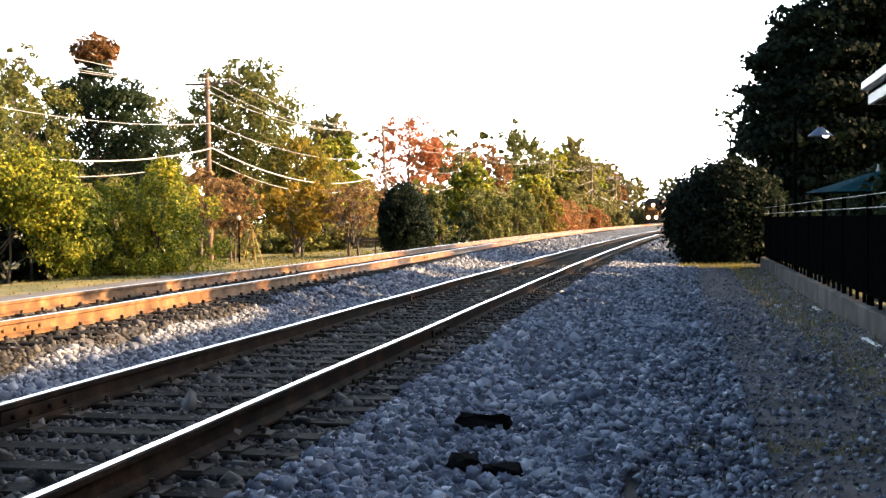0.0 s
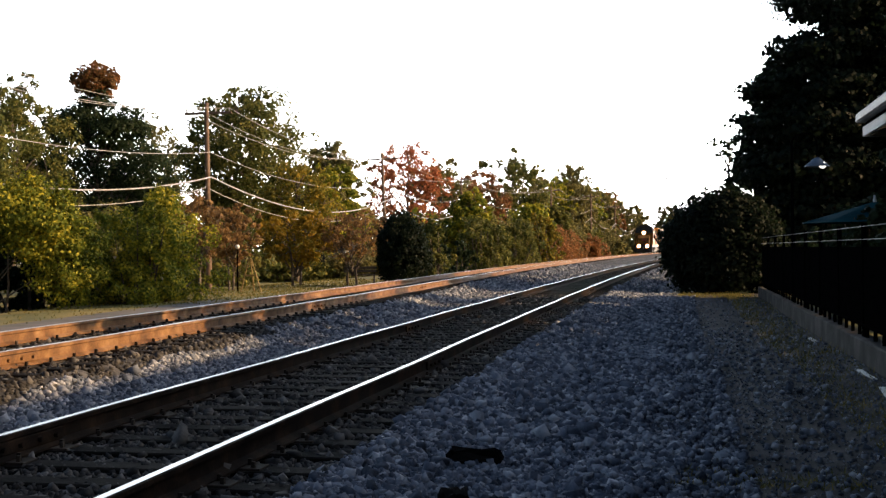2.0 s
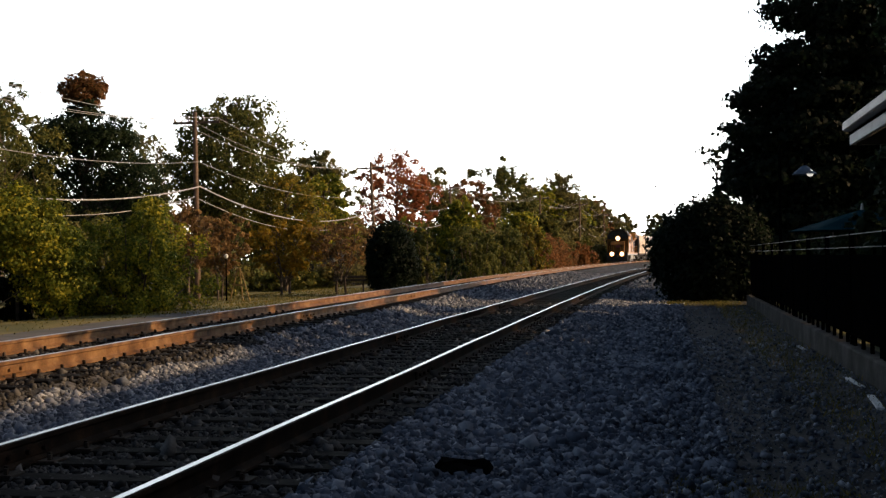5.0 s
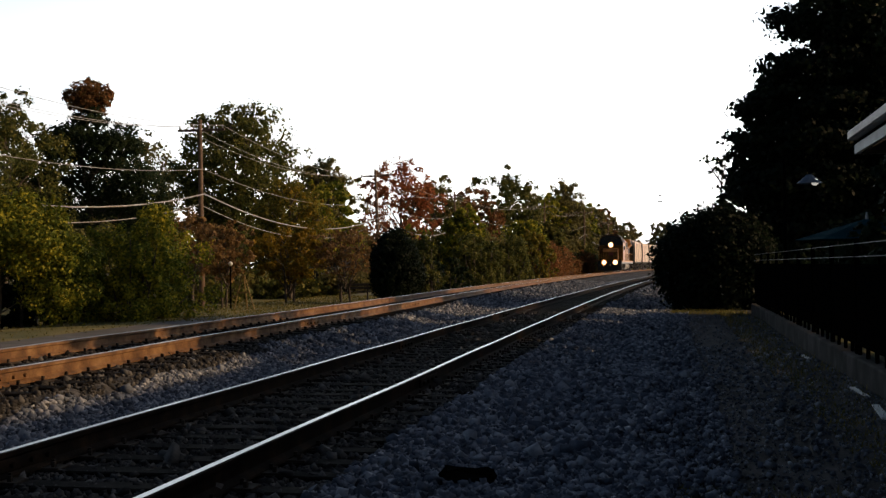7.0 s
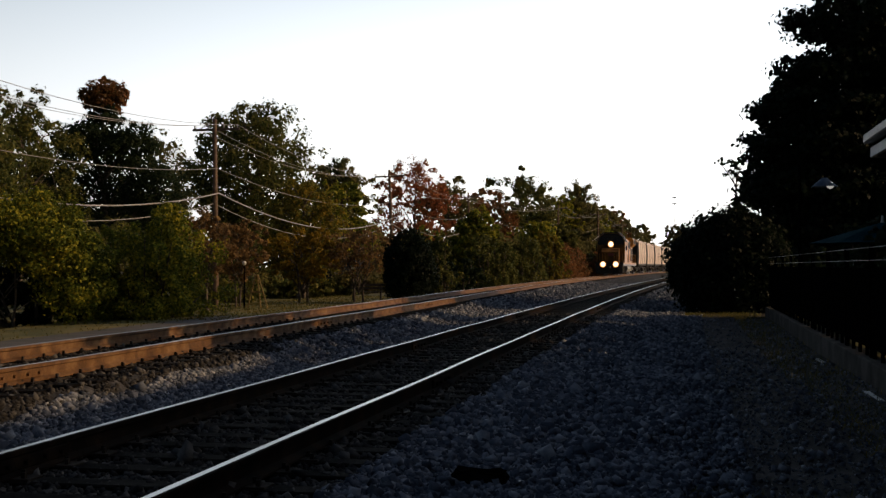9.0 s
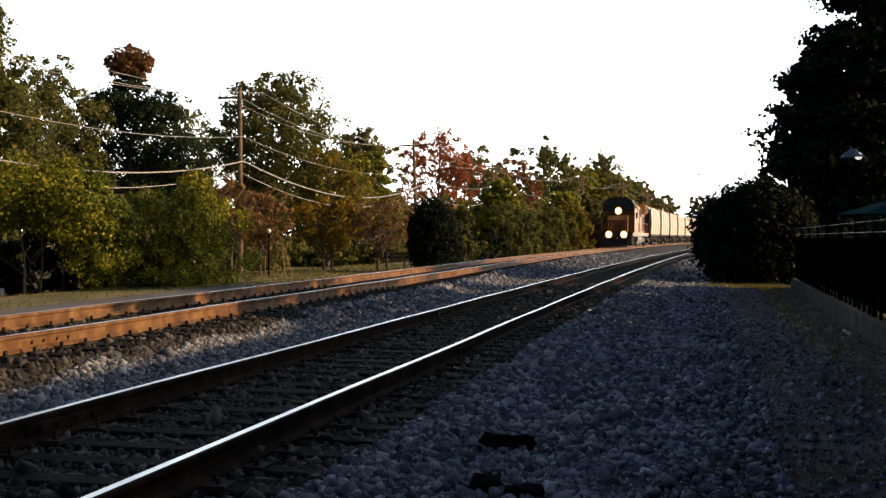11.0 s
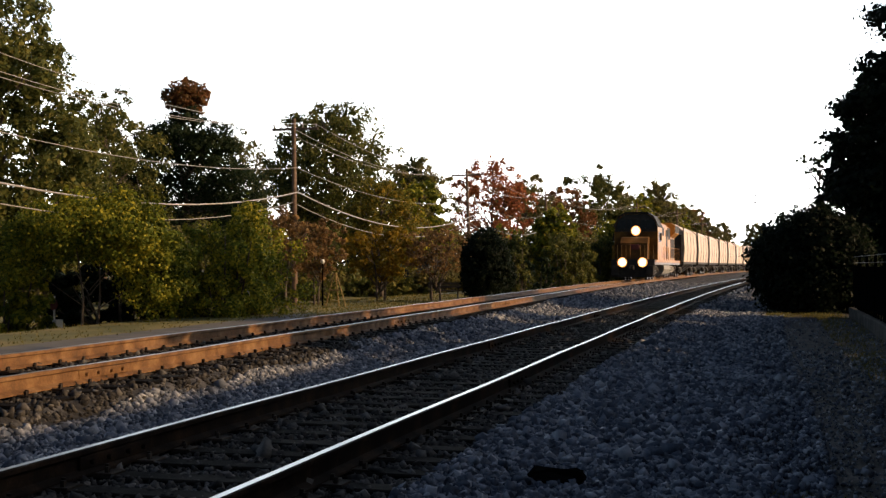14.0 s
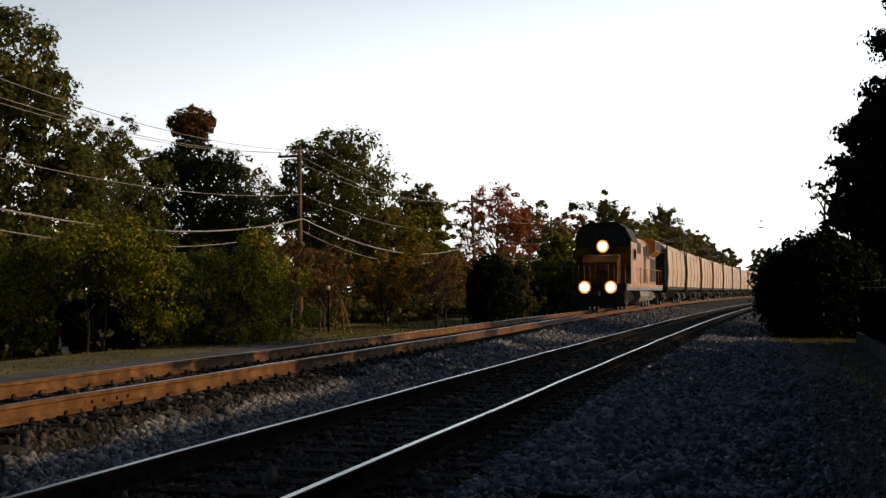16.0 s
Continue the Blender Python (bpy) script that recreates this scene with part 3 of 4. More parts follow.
for k, (tx, ty, th, tm) in enumerate(SPECS):
    tree("tree", {L_YGREEN.name: "yellow-green roadside tree in early autumn", L_OLIVE.name: "olive-green tree in the row beside the railway", L_RUST.name: "rust-tinged autumn tree in the row beside the railway"}.get(tm.name, "green tree in the row beside the railway"),
         tx, ty, th * 1.16, tm, width=th * 0.78, trunk=0.18, bare=0.08, count=12000, leaf=0.13 + ty * 0.0009, seed=40 + k, group="trees along the railway")

for k, (bx, by, bh, bm_) in enumerate([(-13.8, 142, 3.8, L_RUST), (-12.9, 170, 4.0, L_RUST), (-11.8, 200, 4.2, L_OLIVE), (-10.0, 235, 4.5, L_OLIVE), (-7.5, 268, 4.5, L_OLIVE), (-4.0, 300, 5.0, L_OLIVE), (0.5, 335, 5.0, L_OLIVE), (-31, 60, 5.0, L_GREEN), (-28.5, 93, 1.9, L_GREEN), (-24.5, 95, 2.6, L_OLIVE), (-33, 96, 2.4, L_OLIVE), (-34, 68, 6.0, L_OLIVE), (-31, 80, 5.5, L_GREEN), (-29, 110, 6.5, L_OLIVE), (-38, 58, 6, L_OLIVE), (-24, 112, 6.0, L_YGREEN),
                                       (-21, 104, 5.0, L_GREEN), (-44, 66, 7, L_OLIVE), (-18.5, 118, 6.0, L_OLIVE), (-17, 140, 7.0, L_YGREEN), (-16, 160, 7.0, L_OLIVE), (-15, 185, 7.0, L_GREEN), (-14, 215, 7.0, L_OLIVE), (-38, 100, 7, L_GREEN), (-33, 125, 8, L_OLIVE), (-28, 160, 9, L_OLIVE)]):
    bush("shrub", "overgrown shrub at the back of the lawn", bx, by, bh, 7.0, 6.0, bm_, 5200, 0.16 + by * 0.0009, 140 + k, "shrub", "shrubs behind the lawn")
# unseen trees behind the viewer, added to cut the sky's fill light
for k in range(9):
    tree("tree", "unseen dark green tree added behind the viewer to block sky", -34 + k * 8, -14 - 4 * (k % 2), 14, L_DARK, width=10, trunk=0.25, bare=0.05, count=2500, leaf=0.8, seed=170 + k, group="trees across the yard")

bush("bush", "ragged olive bush hanging over the road verge", -25.8, 38, 3.6, 3.0, 3.0, L_YGREEN, 7000, 0.17, 13)

def far_woods():
    rng = np.random.default_rng(8)
    blobs = []
    for k in range(46):
        f = k / 45
        x, y = -80 + 62 * f ** 0.8, 92 + 240 * f
        h = rng.uniform(6.5, 9.5)
        blobs.append((x + rng.uniform(-3, 3), y + rng.uniform(-4, 4), h * 0.45 - 1, 5.0, 5.0, h * 0.55))
    v, c = leaf_cloud(rng, blobs, 26000, 0.5)
    tagged(new("woods", array_mesh("woods", v, c, 4, L_OLIVE)), "hazy olive-green woods far behind the houses", "woods", kind="stuff")


far_woods()

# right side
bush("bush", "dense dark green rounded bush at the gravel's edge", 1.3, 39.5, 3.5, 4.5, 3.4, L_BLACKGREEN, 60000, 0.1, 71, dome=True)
# the trees out of view are added only to shade the tracks
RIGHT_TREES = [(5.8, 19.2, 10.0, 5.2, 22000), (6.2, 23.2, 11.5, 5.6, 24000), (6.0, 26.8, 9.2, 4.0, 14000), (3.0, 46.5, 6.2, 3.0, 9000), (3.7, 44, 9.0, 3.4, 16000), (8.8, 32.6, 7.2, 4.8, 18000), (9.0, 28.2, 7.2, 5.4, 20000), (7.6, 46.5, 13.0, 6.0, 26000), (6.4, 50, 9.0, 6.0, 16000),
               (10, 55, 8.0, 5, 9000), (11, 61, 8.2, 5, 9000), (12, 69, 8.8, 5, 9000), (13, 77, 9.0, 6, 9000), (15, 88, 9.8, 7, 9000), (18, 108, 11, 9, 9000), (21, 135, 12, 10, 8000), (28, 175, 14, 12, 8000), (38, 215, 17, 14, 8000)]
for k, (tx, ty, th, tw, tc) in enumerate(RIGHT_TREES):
    tree("tree", "dark tree by the fence, in a partly unseen shade-casting row" if ty < 45 else "dark tree beyond the fence, in a partly unseen shade-casting row", tx, ty, th, L_DARK, width=tw, trunk=0.2, bare=0.03, count=tc, leaf=0.16 if ty < 50 else 0.2 + 0.0006 * ty, seed=90 + k, group="trees behind the fence")
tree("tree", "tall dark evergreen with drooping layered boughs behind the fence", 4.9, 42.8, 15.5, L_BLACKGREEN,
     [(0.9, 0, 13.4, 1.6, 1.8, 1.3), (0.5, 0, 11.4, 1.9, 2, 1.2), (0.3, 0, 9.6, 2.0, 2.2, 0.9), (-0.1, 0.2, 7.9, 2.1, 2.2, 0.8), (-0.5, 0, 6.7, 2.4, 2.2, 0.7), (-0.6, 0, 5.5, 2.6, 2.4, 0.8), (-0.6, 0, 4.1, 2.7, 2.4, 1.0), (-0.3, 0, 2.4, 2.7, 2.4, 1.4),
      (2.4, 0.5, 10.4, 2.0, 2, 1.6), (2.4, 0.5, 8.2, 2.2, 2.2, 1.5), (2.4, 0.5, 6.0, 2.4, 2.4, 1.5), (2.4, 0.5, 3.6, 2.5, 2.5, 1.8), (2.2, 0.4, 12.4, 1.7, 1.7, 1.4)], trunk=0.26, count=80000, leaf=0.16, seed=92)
bush("bush", "small dark bush beside the end of the wall", 2.5, 43, 2.8, 2.2, 2.4, L_DARK, 9000, 0.11, 75)
tree("tree", "slim small tree with a bare leader", 2.3, 60, 6.9, L_DARK, [(0.2, 0, 6.3, 0.75, 0.5, 0.35), (-0.75, 0, 6.4, 0.3, 0.3, 0.22), (-0.2, 0, 5.7, 0.45, 0.5, 0.4), (0.7, 0, 5.0, 0.8, 0.8, 0.5), (0.5, 0, 4.2, 1.0, 0.8, 0.6), (-0.1, 0, 3.2, 1.1, 0.9, 0.9), (0.2, 0, 2, 1.2, 1, 1)], trunk=0.12, count=5200, leaf=0.1, seed=74)
# hedge added to stop low sun and darken what stands behind the fence
for k, (hx, hy, hh, hd) in enumerate([(4.6, 17.5, 2.9, 5), (4.2, 21, 3.0, 7), (4.2, 27.5, 2.8, 6.5), (4.4, 33, 2.8, 5), (4.4, 44, 2.4, 5)]):
    bush("hedge", "dense dark hedge added behind the fence to block light", hx, hy, hh, 2.2, hd, L_DARK, 7000, 0.15, 110 + k, "hedge", "hedge behind the fence")


# ---- fence on its low wall ----
def fence():
    root = thing("fence", "black screened fence on a low concrete wall", "fence", pose(2.12, 0, 0))
    part("wall", box(0, 0.25, -6, 35.6, -0.15, 0.3, 0.015), M_CONCRETE, root, "low stained concrete wall")
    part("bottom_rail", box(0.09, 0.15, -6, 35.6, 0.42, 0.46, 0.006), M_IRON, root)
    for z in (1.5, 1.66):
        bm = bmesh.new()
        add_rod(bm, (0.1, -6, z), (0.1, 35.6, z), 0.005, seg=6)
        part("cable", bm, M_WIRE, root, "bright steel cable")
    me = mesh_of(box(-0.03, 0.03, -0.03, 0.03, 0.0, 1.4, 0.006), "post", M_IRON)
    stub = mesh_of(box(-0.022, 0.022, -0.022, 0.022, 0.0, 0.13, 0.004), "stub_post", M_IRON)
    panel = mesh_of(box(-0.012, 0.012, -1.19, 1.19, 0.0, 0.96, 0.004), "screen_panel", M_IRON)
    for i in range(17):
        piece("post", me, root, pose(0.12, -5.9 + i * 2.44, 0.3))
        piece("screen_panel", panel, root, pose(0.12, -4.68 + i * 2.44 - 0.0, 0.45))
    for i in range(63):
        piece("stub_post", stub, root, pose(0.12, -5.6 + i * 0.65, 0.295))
    return root


fence()


def shelter():
    root = thing("shelter", "dark closed platform shelter with a white roof fascia", "shelter", pose(2.44, 0, -0.1))
    part("roof", prism([(0.0, 3.2), (5.2, 5.35), (5.2, 5.45), (0.0, 3.29)], -12, 17.2), M_SHINGLE, root)
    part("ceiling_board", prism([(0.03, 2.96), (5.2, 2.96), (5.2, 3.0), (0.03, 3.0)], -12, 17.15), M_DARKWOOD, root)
    part("fascia", box(-0.05, 0.0, -12, 17.2, 2.96, 3.09, 0.006), M_WHITE, root, "white painted fascia board")
    part("gutter", box(-0.14, 0.0, -12, 17.2, 3.14, 3.27, 0.02), M_GREY, root, "pale metal gutter")
    # black strip put in as the shadow of the gap below the gutter
    part("shadow_board", box(-0.03, 0.0, -12, 17.18, 3.09, 3.14, 0.004), M_IRON, root)
    part("end_fascia", box(0.0, 5.2, 17.15, 17.2, 2.96, 3.2, 0.006), M_WHITE, root, "white painted fascia board")
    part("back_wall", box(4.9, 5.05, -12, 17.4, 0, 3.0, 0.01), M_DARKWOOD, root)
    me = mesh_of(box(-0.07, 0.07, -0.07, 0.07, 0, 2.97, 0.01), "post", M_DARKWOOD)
    for y in (-11, -5, 1, 7, 12, 17.2):
        piece("post", me, root, pose(0.6, y, 0))
    return root


shelter()


def yard_lamp():
    root = thing("street_lamp", "black gooseneck lamp post with a pale dome shade", "street lamp", pose(2.75, 32, 0))
    bm = bmesh.new()
    add_rod(bm, (0, 0, 0), (0, 0, 4.0), 0.05, 0.035, 10)
    pts = [(0.3 - 0.3 * math.cos(a), 0, 4.0 + 0.22 * math.sin(a)) for a in [i * math.pi / 8 for i in range(9)]]
    for p, q in zip(pts, pts[1:]):
        add_rod(bm, p, q, 0.025, seg=8)
    add_rod(bm, pts[-1], (0.6, 0, 3.62), 0.02, seg=8)
    part("post", bm, M_IRON, root)
    sh = bmesh.new()
    bmesh.ops.create_cone(sh, cap_ends=False, segments=20, radius1=0.32, radius2=0.06, depth=0.22, matrix=Matrix.Translation((0.6, 0, 3.5)))
    part("shade", sh, M_BLUE, root, "pale blue enamel dome")
    bu = bmesh.new()
    bmesh.ops.create_uvsphere(bu, u_segments=12, v_segments=8, radius=0.09, matrix=Matrix.Translation((0.72, -0.1, 3.42)))
    part("bulb", bu, glow("lamp_bulb", (1, 0.95, 0.85), 0.8), root)
    return root


yard_lamp()


def umbrella():
    root = thing("patio_umbrella", "teal canvas patio umbrella behind the fence", "umbrella", pose(3.9, 26.5, -0.1))
    bm = bmesh.new()
    add_rod(bm, (0, 0, 0), (0, 0, 2.45), 0.025, seg=8)
    part("pole", bm, M_DARKWOOD, root)
    c = bmesh.new()
    bmesh.ops.create_cone(c, cap_ends=False, segments=8, radius1=1.45, radius2=0.03, depth=0.42, matrix=Matrix.Translation((0, 0, 2.2)))
    part("canopy", c, M_TEAL, root)
    f = bmesh.new()
    add_rod(f, (0, 0, 2.4), (0, 0, 2.55), 0.04, 0.02, 8)
    part("finial", f, M_WHITE, root)
    add_box_base = bmesh.new()
    bmesh.ops.create_cone(add_box_base, cap_ends=True, segments=16, radius1=0.28, radius2=0.2, depth=0.1, matrix=Matrix.Translation((0, 0, 0.05)))
    part("base", add_box_base, M_CONCRETE, root)


umbrella()

# ---- poles and wires ----
def utility_pole(x, y, top, lean, arm=True, label="weathered wooden utility pole with a crossarm"):
    z0 = float(ground_z(x, y)) - 0.1
    root = thing("utility_pole", label, "utility pole", pose(x, y, z0, 0, lean, 0), "utility poles along the road")
    h = top - z0
    bm = bmesh.new()
    add_rod(bm, (0, 0, 0), (0, 0, h), 0.15, 0.1, 12)
    part("pole", bm, M_POLE, root)
    if arm:
        part("crossarm", box(-1.2, 1.2, 0.1, 0.2, h - 0.55, h - 0.43, 0.008), M_POLE, root)
        ins = bmesh.new()
        add_rod(ins, (0, 0, 0), (0, 0, 0.1), 0.03, 0.045, 8)
        add_rod(ins, (0, 0, 0.1), (0, 0, 0.17), 0.05, 0.03, 8)
        me = mesh_of(ins, "insulator", M_WIRE)
        for px in (-1.1, -0.4, 0.4, 1.1):
            piece("insulator", me, root, pose(px, 0.15, h - 0.43))
    return root


POLES = [(-22.4, 22, 8.6, 0), (-22.4, 57, 8.6, -0.4), (-21.9, 92, 8.8, -2.0), (-22.6, 130, 9.3, -1.2), (-16.5, 161, 9.4, 0.6), (-12.9, 184, 9.5, 0), (-12.0, 235, 9.6, 0), (-10.4, 290, 9.6, 0)]
for px, py, pt, pl in POLES:
    utility_pole(px, py, pt, pl)


def wire(a, b, sag, radius, name="cable", label="grey overhead cable between the poles"):
    a, b = Vector(a), Vector(b)
    cu = bpy.data.curves.new(name, "CURVE")
    cu.dimensions, cu.bevel_depth, cu.bevel_resolution = "3D", radius, 1
    sp = cu.splines.new("POLY")
    sp.points.add(16)
    for i in range(17):
        f = i / 16
        p = a.lerp(b, f)
        sp.points[i].co = (p.x, p.y, p.z - sag * 4 * f * (1 - f), 1)
    cu.materials.append(M_WIRE)
    return tagged(new(name, cu), label, "cable", "overhead cables")


for (ax, ay, at, _), (bx, by, bt, _) in zip(POLES, POLES[1:]):
    for dx, dz, sag, r in ((-1.1, -0.3, 1.0, 0.012), (-0.4, -0.3, 1.05, 0.012), (1.1, -0.3, 1.0, 0.012), (0.1, -2.4, 0.9, 0.014), (0.15, -3.6, 1.3, 0.035), (-0.1, -4.1, 1.4, 0.02)):
        wire((ax + dx, ay, at + dz), (bx + dx, by, bt + dz), sag, r)


# ---- far mast, lawn and street things ----
def mast():
    root = thing("radio_mast", "thin far radio mast above the trees", "mast", pose(-4.0, 398, float(ground_z(-4.0, 398))))
    bm = bmesh.new()
    add_rod(bm, (0, 0, 0), (0, 0, 25), 0.16, 0.06, 6)
    part("pole", bm, M_WIRE, root)
    for z, w in ((21.5, 0.8), (23.5, 0.6)):
        part("crossarm", box(-w, w, -0.08, 0.08, z, z + 0.35, 0.02), M_WIRE, root)


mast()


M_SLATE = material("grey_blue_siding", [(0.06, 0.075, 0.1), (0.1, 0.12, 0.16), (0.14, 0.17, 0.22)], rough=0.7, bump=0.1)


def house(x, y, w, d, h, roof, label, wall_mat, yaw=0.0, floors=1):
    root = thing("house", label, "house", pose(x, y, float(ground_z(x, y)) - 0.05, 0, 0, yaw))
    wall = part("wall", box(-w / 2, w / 2, -d / 2, d / 2, 0, h, 0.02), wall_mat, root)
    part("roof", prism([(-w / 2 - 0.4, h), (w / 2 + 0.4, h), (w / 2 + 0.4, h + 0.12), (0, h + roof), (-w / 2 - 0.4, h + 0.12)], -d / 2 - 0.4, d / 2 + 0.4), M_SHINGLE, root)
    for f in range(floors):
        z = 1.0 + 2.7 * f
        for k in range(max(2, int(w / 2.6))):
            px = -w / 2 + (k + 0.5) * w / max(2, int(w / 2.6))
            fr = part("window", box(px - 0.55, px + 0.55, -d / 2 - 0.05, -d / 2 + 0.02, z, z + 1.35, 0.01), M_WHITE, root, "white framed window")
            part("pane", box(px - 0.46, px + 0.46, -d / 2 - 0.062, -d / 2 - 0.045, z + 0.09, z + 1.26, 0.0), M_GLASS, fr)
        for k in range(max(2, int(d / 3))):
            py = -d / 2 + (k + 0.5) * d / max(2, int(d / 3))
            fr = part("window", box(w / 2 - 0.02, w / 2 + 0.05, py - 0.5, py + 0.5, z, z + 1.35, 0.01), M_WHITE, root, "white framed window")
            part("pane", box(w / 2 + 0.045, w / 2 + 0.062, py - 0.41, py + 0.41, z + 0.09, z + 1.26, 0.0), M_GLASS, fr)
    return root


house(-41.5, 90, 7, 9, 5.4, 2.4, "pale two-storey house behind the trees", M_BRICK, 8, 2)
house(-31.0, 102, 7, 6, 2.6, 1.4, "low grey-blue house behind the lawn trees", M_SLATE, 4, 1)


def lawn_lamp():
    root = thing("lamp_post", "slim dark lamp post with a white globe on the lawn", "lamp post", pose(-19.3, 52.5, float(ground_z(-19.3, 52.5)) - 0.05))
    bm = bmesh.new()
    add_rod(bm, (0, 0, 0), (0, 0, 1.95), 0.04, 0.03, 8)
    part("post", bm, M_IRON, root)
    g = bmesh.new()
    bmesh.ops.create_uvsphere(g, u_segments=14, v_segments=10, radius=0.1, matrix=Matrix.Translation((0, 0, 2.05)))
    part("globe", g, M_WHITE, root, "white glass globe")


lawn_lamp()


def a_frame():
    x, y = -18.6, 52.2
    root = thing("wooden_frame", "pale yellow wooden A-frame standing on the lawn", "wooden frame", pose(x, y, float(ground_z(x, y)) - 0.03))
    for a, b in (((-0.45, 0, 0), (-0.05, 0, 1.5)), ((0.5, 0, 0), (0.05, 0, 1.5)), ((0, 0.5, 0), (0, 0.05, 1.5))):
        bm = bmesh.new()
        add_rod(bm, a, b, 0.032, 0.028, 6)
        part("leg", bm, M_POST, root)
    part("rail", box(-0.3, 0.3, -0.03, 0.03, 0.72, 0.8, 0.005), M_POST, root)


M_POST = material("pale_new_wood", [(0.16, 0.11, 0.04), (0.26, 0.18, 0.07), (0.36, 0.26, 0.1)], scale=3, fine=30, bump=0.2)
a_frame()


def crossing_post():
    x, y = -25.0, 40.0
    root = thing("road_sign", "white post with a red sign and a pale box below", "road sign", pose(x, y, float(ground_z(x, y)) - 0.03, 0, 0, -25))
    bm = bmesh.new()
    add_rod(bm, (0, 0, 0), (0, 0, 1.35), 0.04, seg=8)
    part("post", bm, M_WHITE, root)
    sg = bmesh.new()
    bmesh.ops.create_cone(sg, cap_ends=True, segments=8, radius1=0.22, radius2=0.22, depth=0.03, matrix=Matrix.Translation((0, -0.06, 1.05)) @ Euler((math.pi / 2, 0, math.pi / 8)).to_matrix().to_4x4())
    part("sign", sg, M_REDMARK, root, "red sign plate")
    part("cabinet", box(0.08, 0.34, -0.15, 0.15, 0.0, 0.5, 0.02), M_WHITE, root, "pale metal cabinet")


crossing_post()


def bench(x, y, yaw):
    root = thing("picnic_bench", "dark wooden bench on the lawn", "bench", pose(x, y, float(ground_z(x, y)), 0, 0, yaw))
    for i in range(3):
        part("seat_slat", box(-0.9, 0.9, -0.24 + i * 0.16, -0.1 + i * 0.16, 0.43, 0.47, 0.005), M_DARKWOOD, root)
    for i in range(2):
        part("back_slat", box(-0.9, 0.9, 0.24, 0.28, 0.58 + i * 0.18, 0.72 + i * 0.18, 0.005), M_DARKWOOD, root)
    for px in (-0.75, 0.75):
        part("leg", box(px - 0.04, px + 0.04, -0.22, 0.28, 0.0, 0.43, 0.006), M_DARKWOOD, root)
        part("back_post", box(px - 0.03, px + 0.03, 0.28, 0.34, 0.0, 0.9, 0.006), M_DARKWOOD, root)


bench(-17.2, 66, 12)


# ---- ballast stones ----
def stones(name, label, rng, regions, mat):
    """Stones of their own shape, joined. regions: (count, y0, y1, x_of_a, x_of_b, size, sink)."""
    block = np.array([(-1, -1, -1), (1, -1, -1), (1, 1, -1), (-1, 1, -1), (-1, -1, 1), (1, -1, 1), (1, 1, 1), (-1, 1, 1)]) * 0.72
    tri = np.array([(0, 2, 1), (0, 3, 2), (4, 5, 6), (4, 6, 7), (0, 1, 5), (0, 5, 4), (1, 2, 6), (1, 6, 5), (2, 3, 7), (2, 7, 6), (3, 0, 4), (3, 4, 7)])
    vs = []
    for count, y0, y1, fa, fb, size, sink in regions:
        y = y0 + (y1 - y0) * rng.random(count) ** 1.15
        f = rng.random(count)
        x = fa(y) * (1 - f) + fb(y) * f
        keep = (x > -0.64 * y - 0.3) & (x < 0.2 * y + 0.4)
        x, y = x[keep], y[keep]
        n = len(x)
        s = size * rng.lognormal(0, 0.3, n)
        z = ground_z(x, y) + 0.012 + s * 0.3 - sink + rng.uniform(-0.3, 0.25, n) * size
        v = block[None] * (1 + rng.uniform(-0.42, 0.36, (n, 8, 3)))
        v = v * (s[:, None, None] * 0.5) * rng.uniform(0.7, 1.3, (n, 1, 3)) * np.array([1.05, 1.05, 0.75])
        q = rng.normal(size=(n, 4)) * np.array([1, 0.6, 0.6, 1])
        q /= np.linalg.norm(q, axis=1)[:, None]
        w, a, b, c = q.T
        rot = np.stack([1 - 2 * (b * b + c * c), 2 * (a * b - c * w), 2 * (a * c + b * w), 2 * (a * b + c * w), 1 - 2 * (a * a + c * c), 2 * (b * c - a * w),
                        2 * (a * c - b * w), 2 * (b * c + a * w), 1 - 2 * (a * a + b * b)], 1).reshape(n, 3, 3)
        v = np.einsum("nij,nkj->nki", rot, v) + np.stack([x, y, z], 1)[:, None, :]
        vs.append(v)
    v = np.concatenate(vs)
    n = len(v)
    corners = (tri[None] + 8 * np.arange(n)[:, None, None]).reshape(-1)
    return tagged(new(name, array_mesh(name, v.reshape(-1, 3), corners, 3, mat)), label, "gravel", kind="stuff")


srng = np.random.default_rng(3)
NX, FX = near_x, far_x
stones("ballast_stones", "loose grey crushed ballast stones beside the ties", srng, [
    (17000, 3.6, 9.5, lambda y: NX(y) + 1.3, lambda y: NX(y) + 3.2 + 0.2 * np.sin(y * 1.7), 0.042, 0.0),
    (14000, 9, 16, lambda y: NX(y) + 1.3, lambda y: NX(y) + 3.25 + 0.2 * np.sin(y * 1.7), 0.048, 0.0),
    (21000, 5, 17, lambda y: FX(y) + 1.5 + 0.06 * np.sin(y * 2.3), lambda y: NX(y) - 1.3, 0.039, 0.0),
    (3000, 10, 26, lambda y: FX(y) - 3.0, lambda y: FX(y) - 1.35, 0.06, 0.0),
    (16000, 15, 38, lambda y: NX(y) + 1.25, lambda y: NX(y) + 3.2, 0.05, 0.0),
    (14000, 17, 44, lambda y: FX(y) + 1.35, lambda y: NX(y) - 1.25, 0.05, 0.0),
    (7000, 38, 95, lambda y: FX(y) + 1.2, lambda y: NX(y) - 1.2, 0.065, 0.004),
    (4000, 38, 90, lambda y: NX(y) + 1.2, lambda y: NX(y) + 3.2, 0.065, 0.004)], M_STONE)
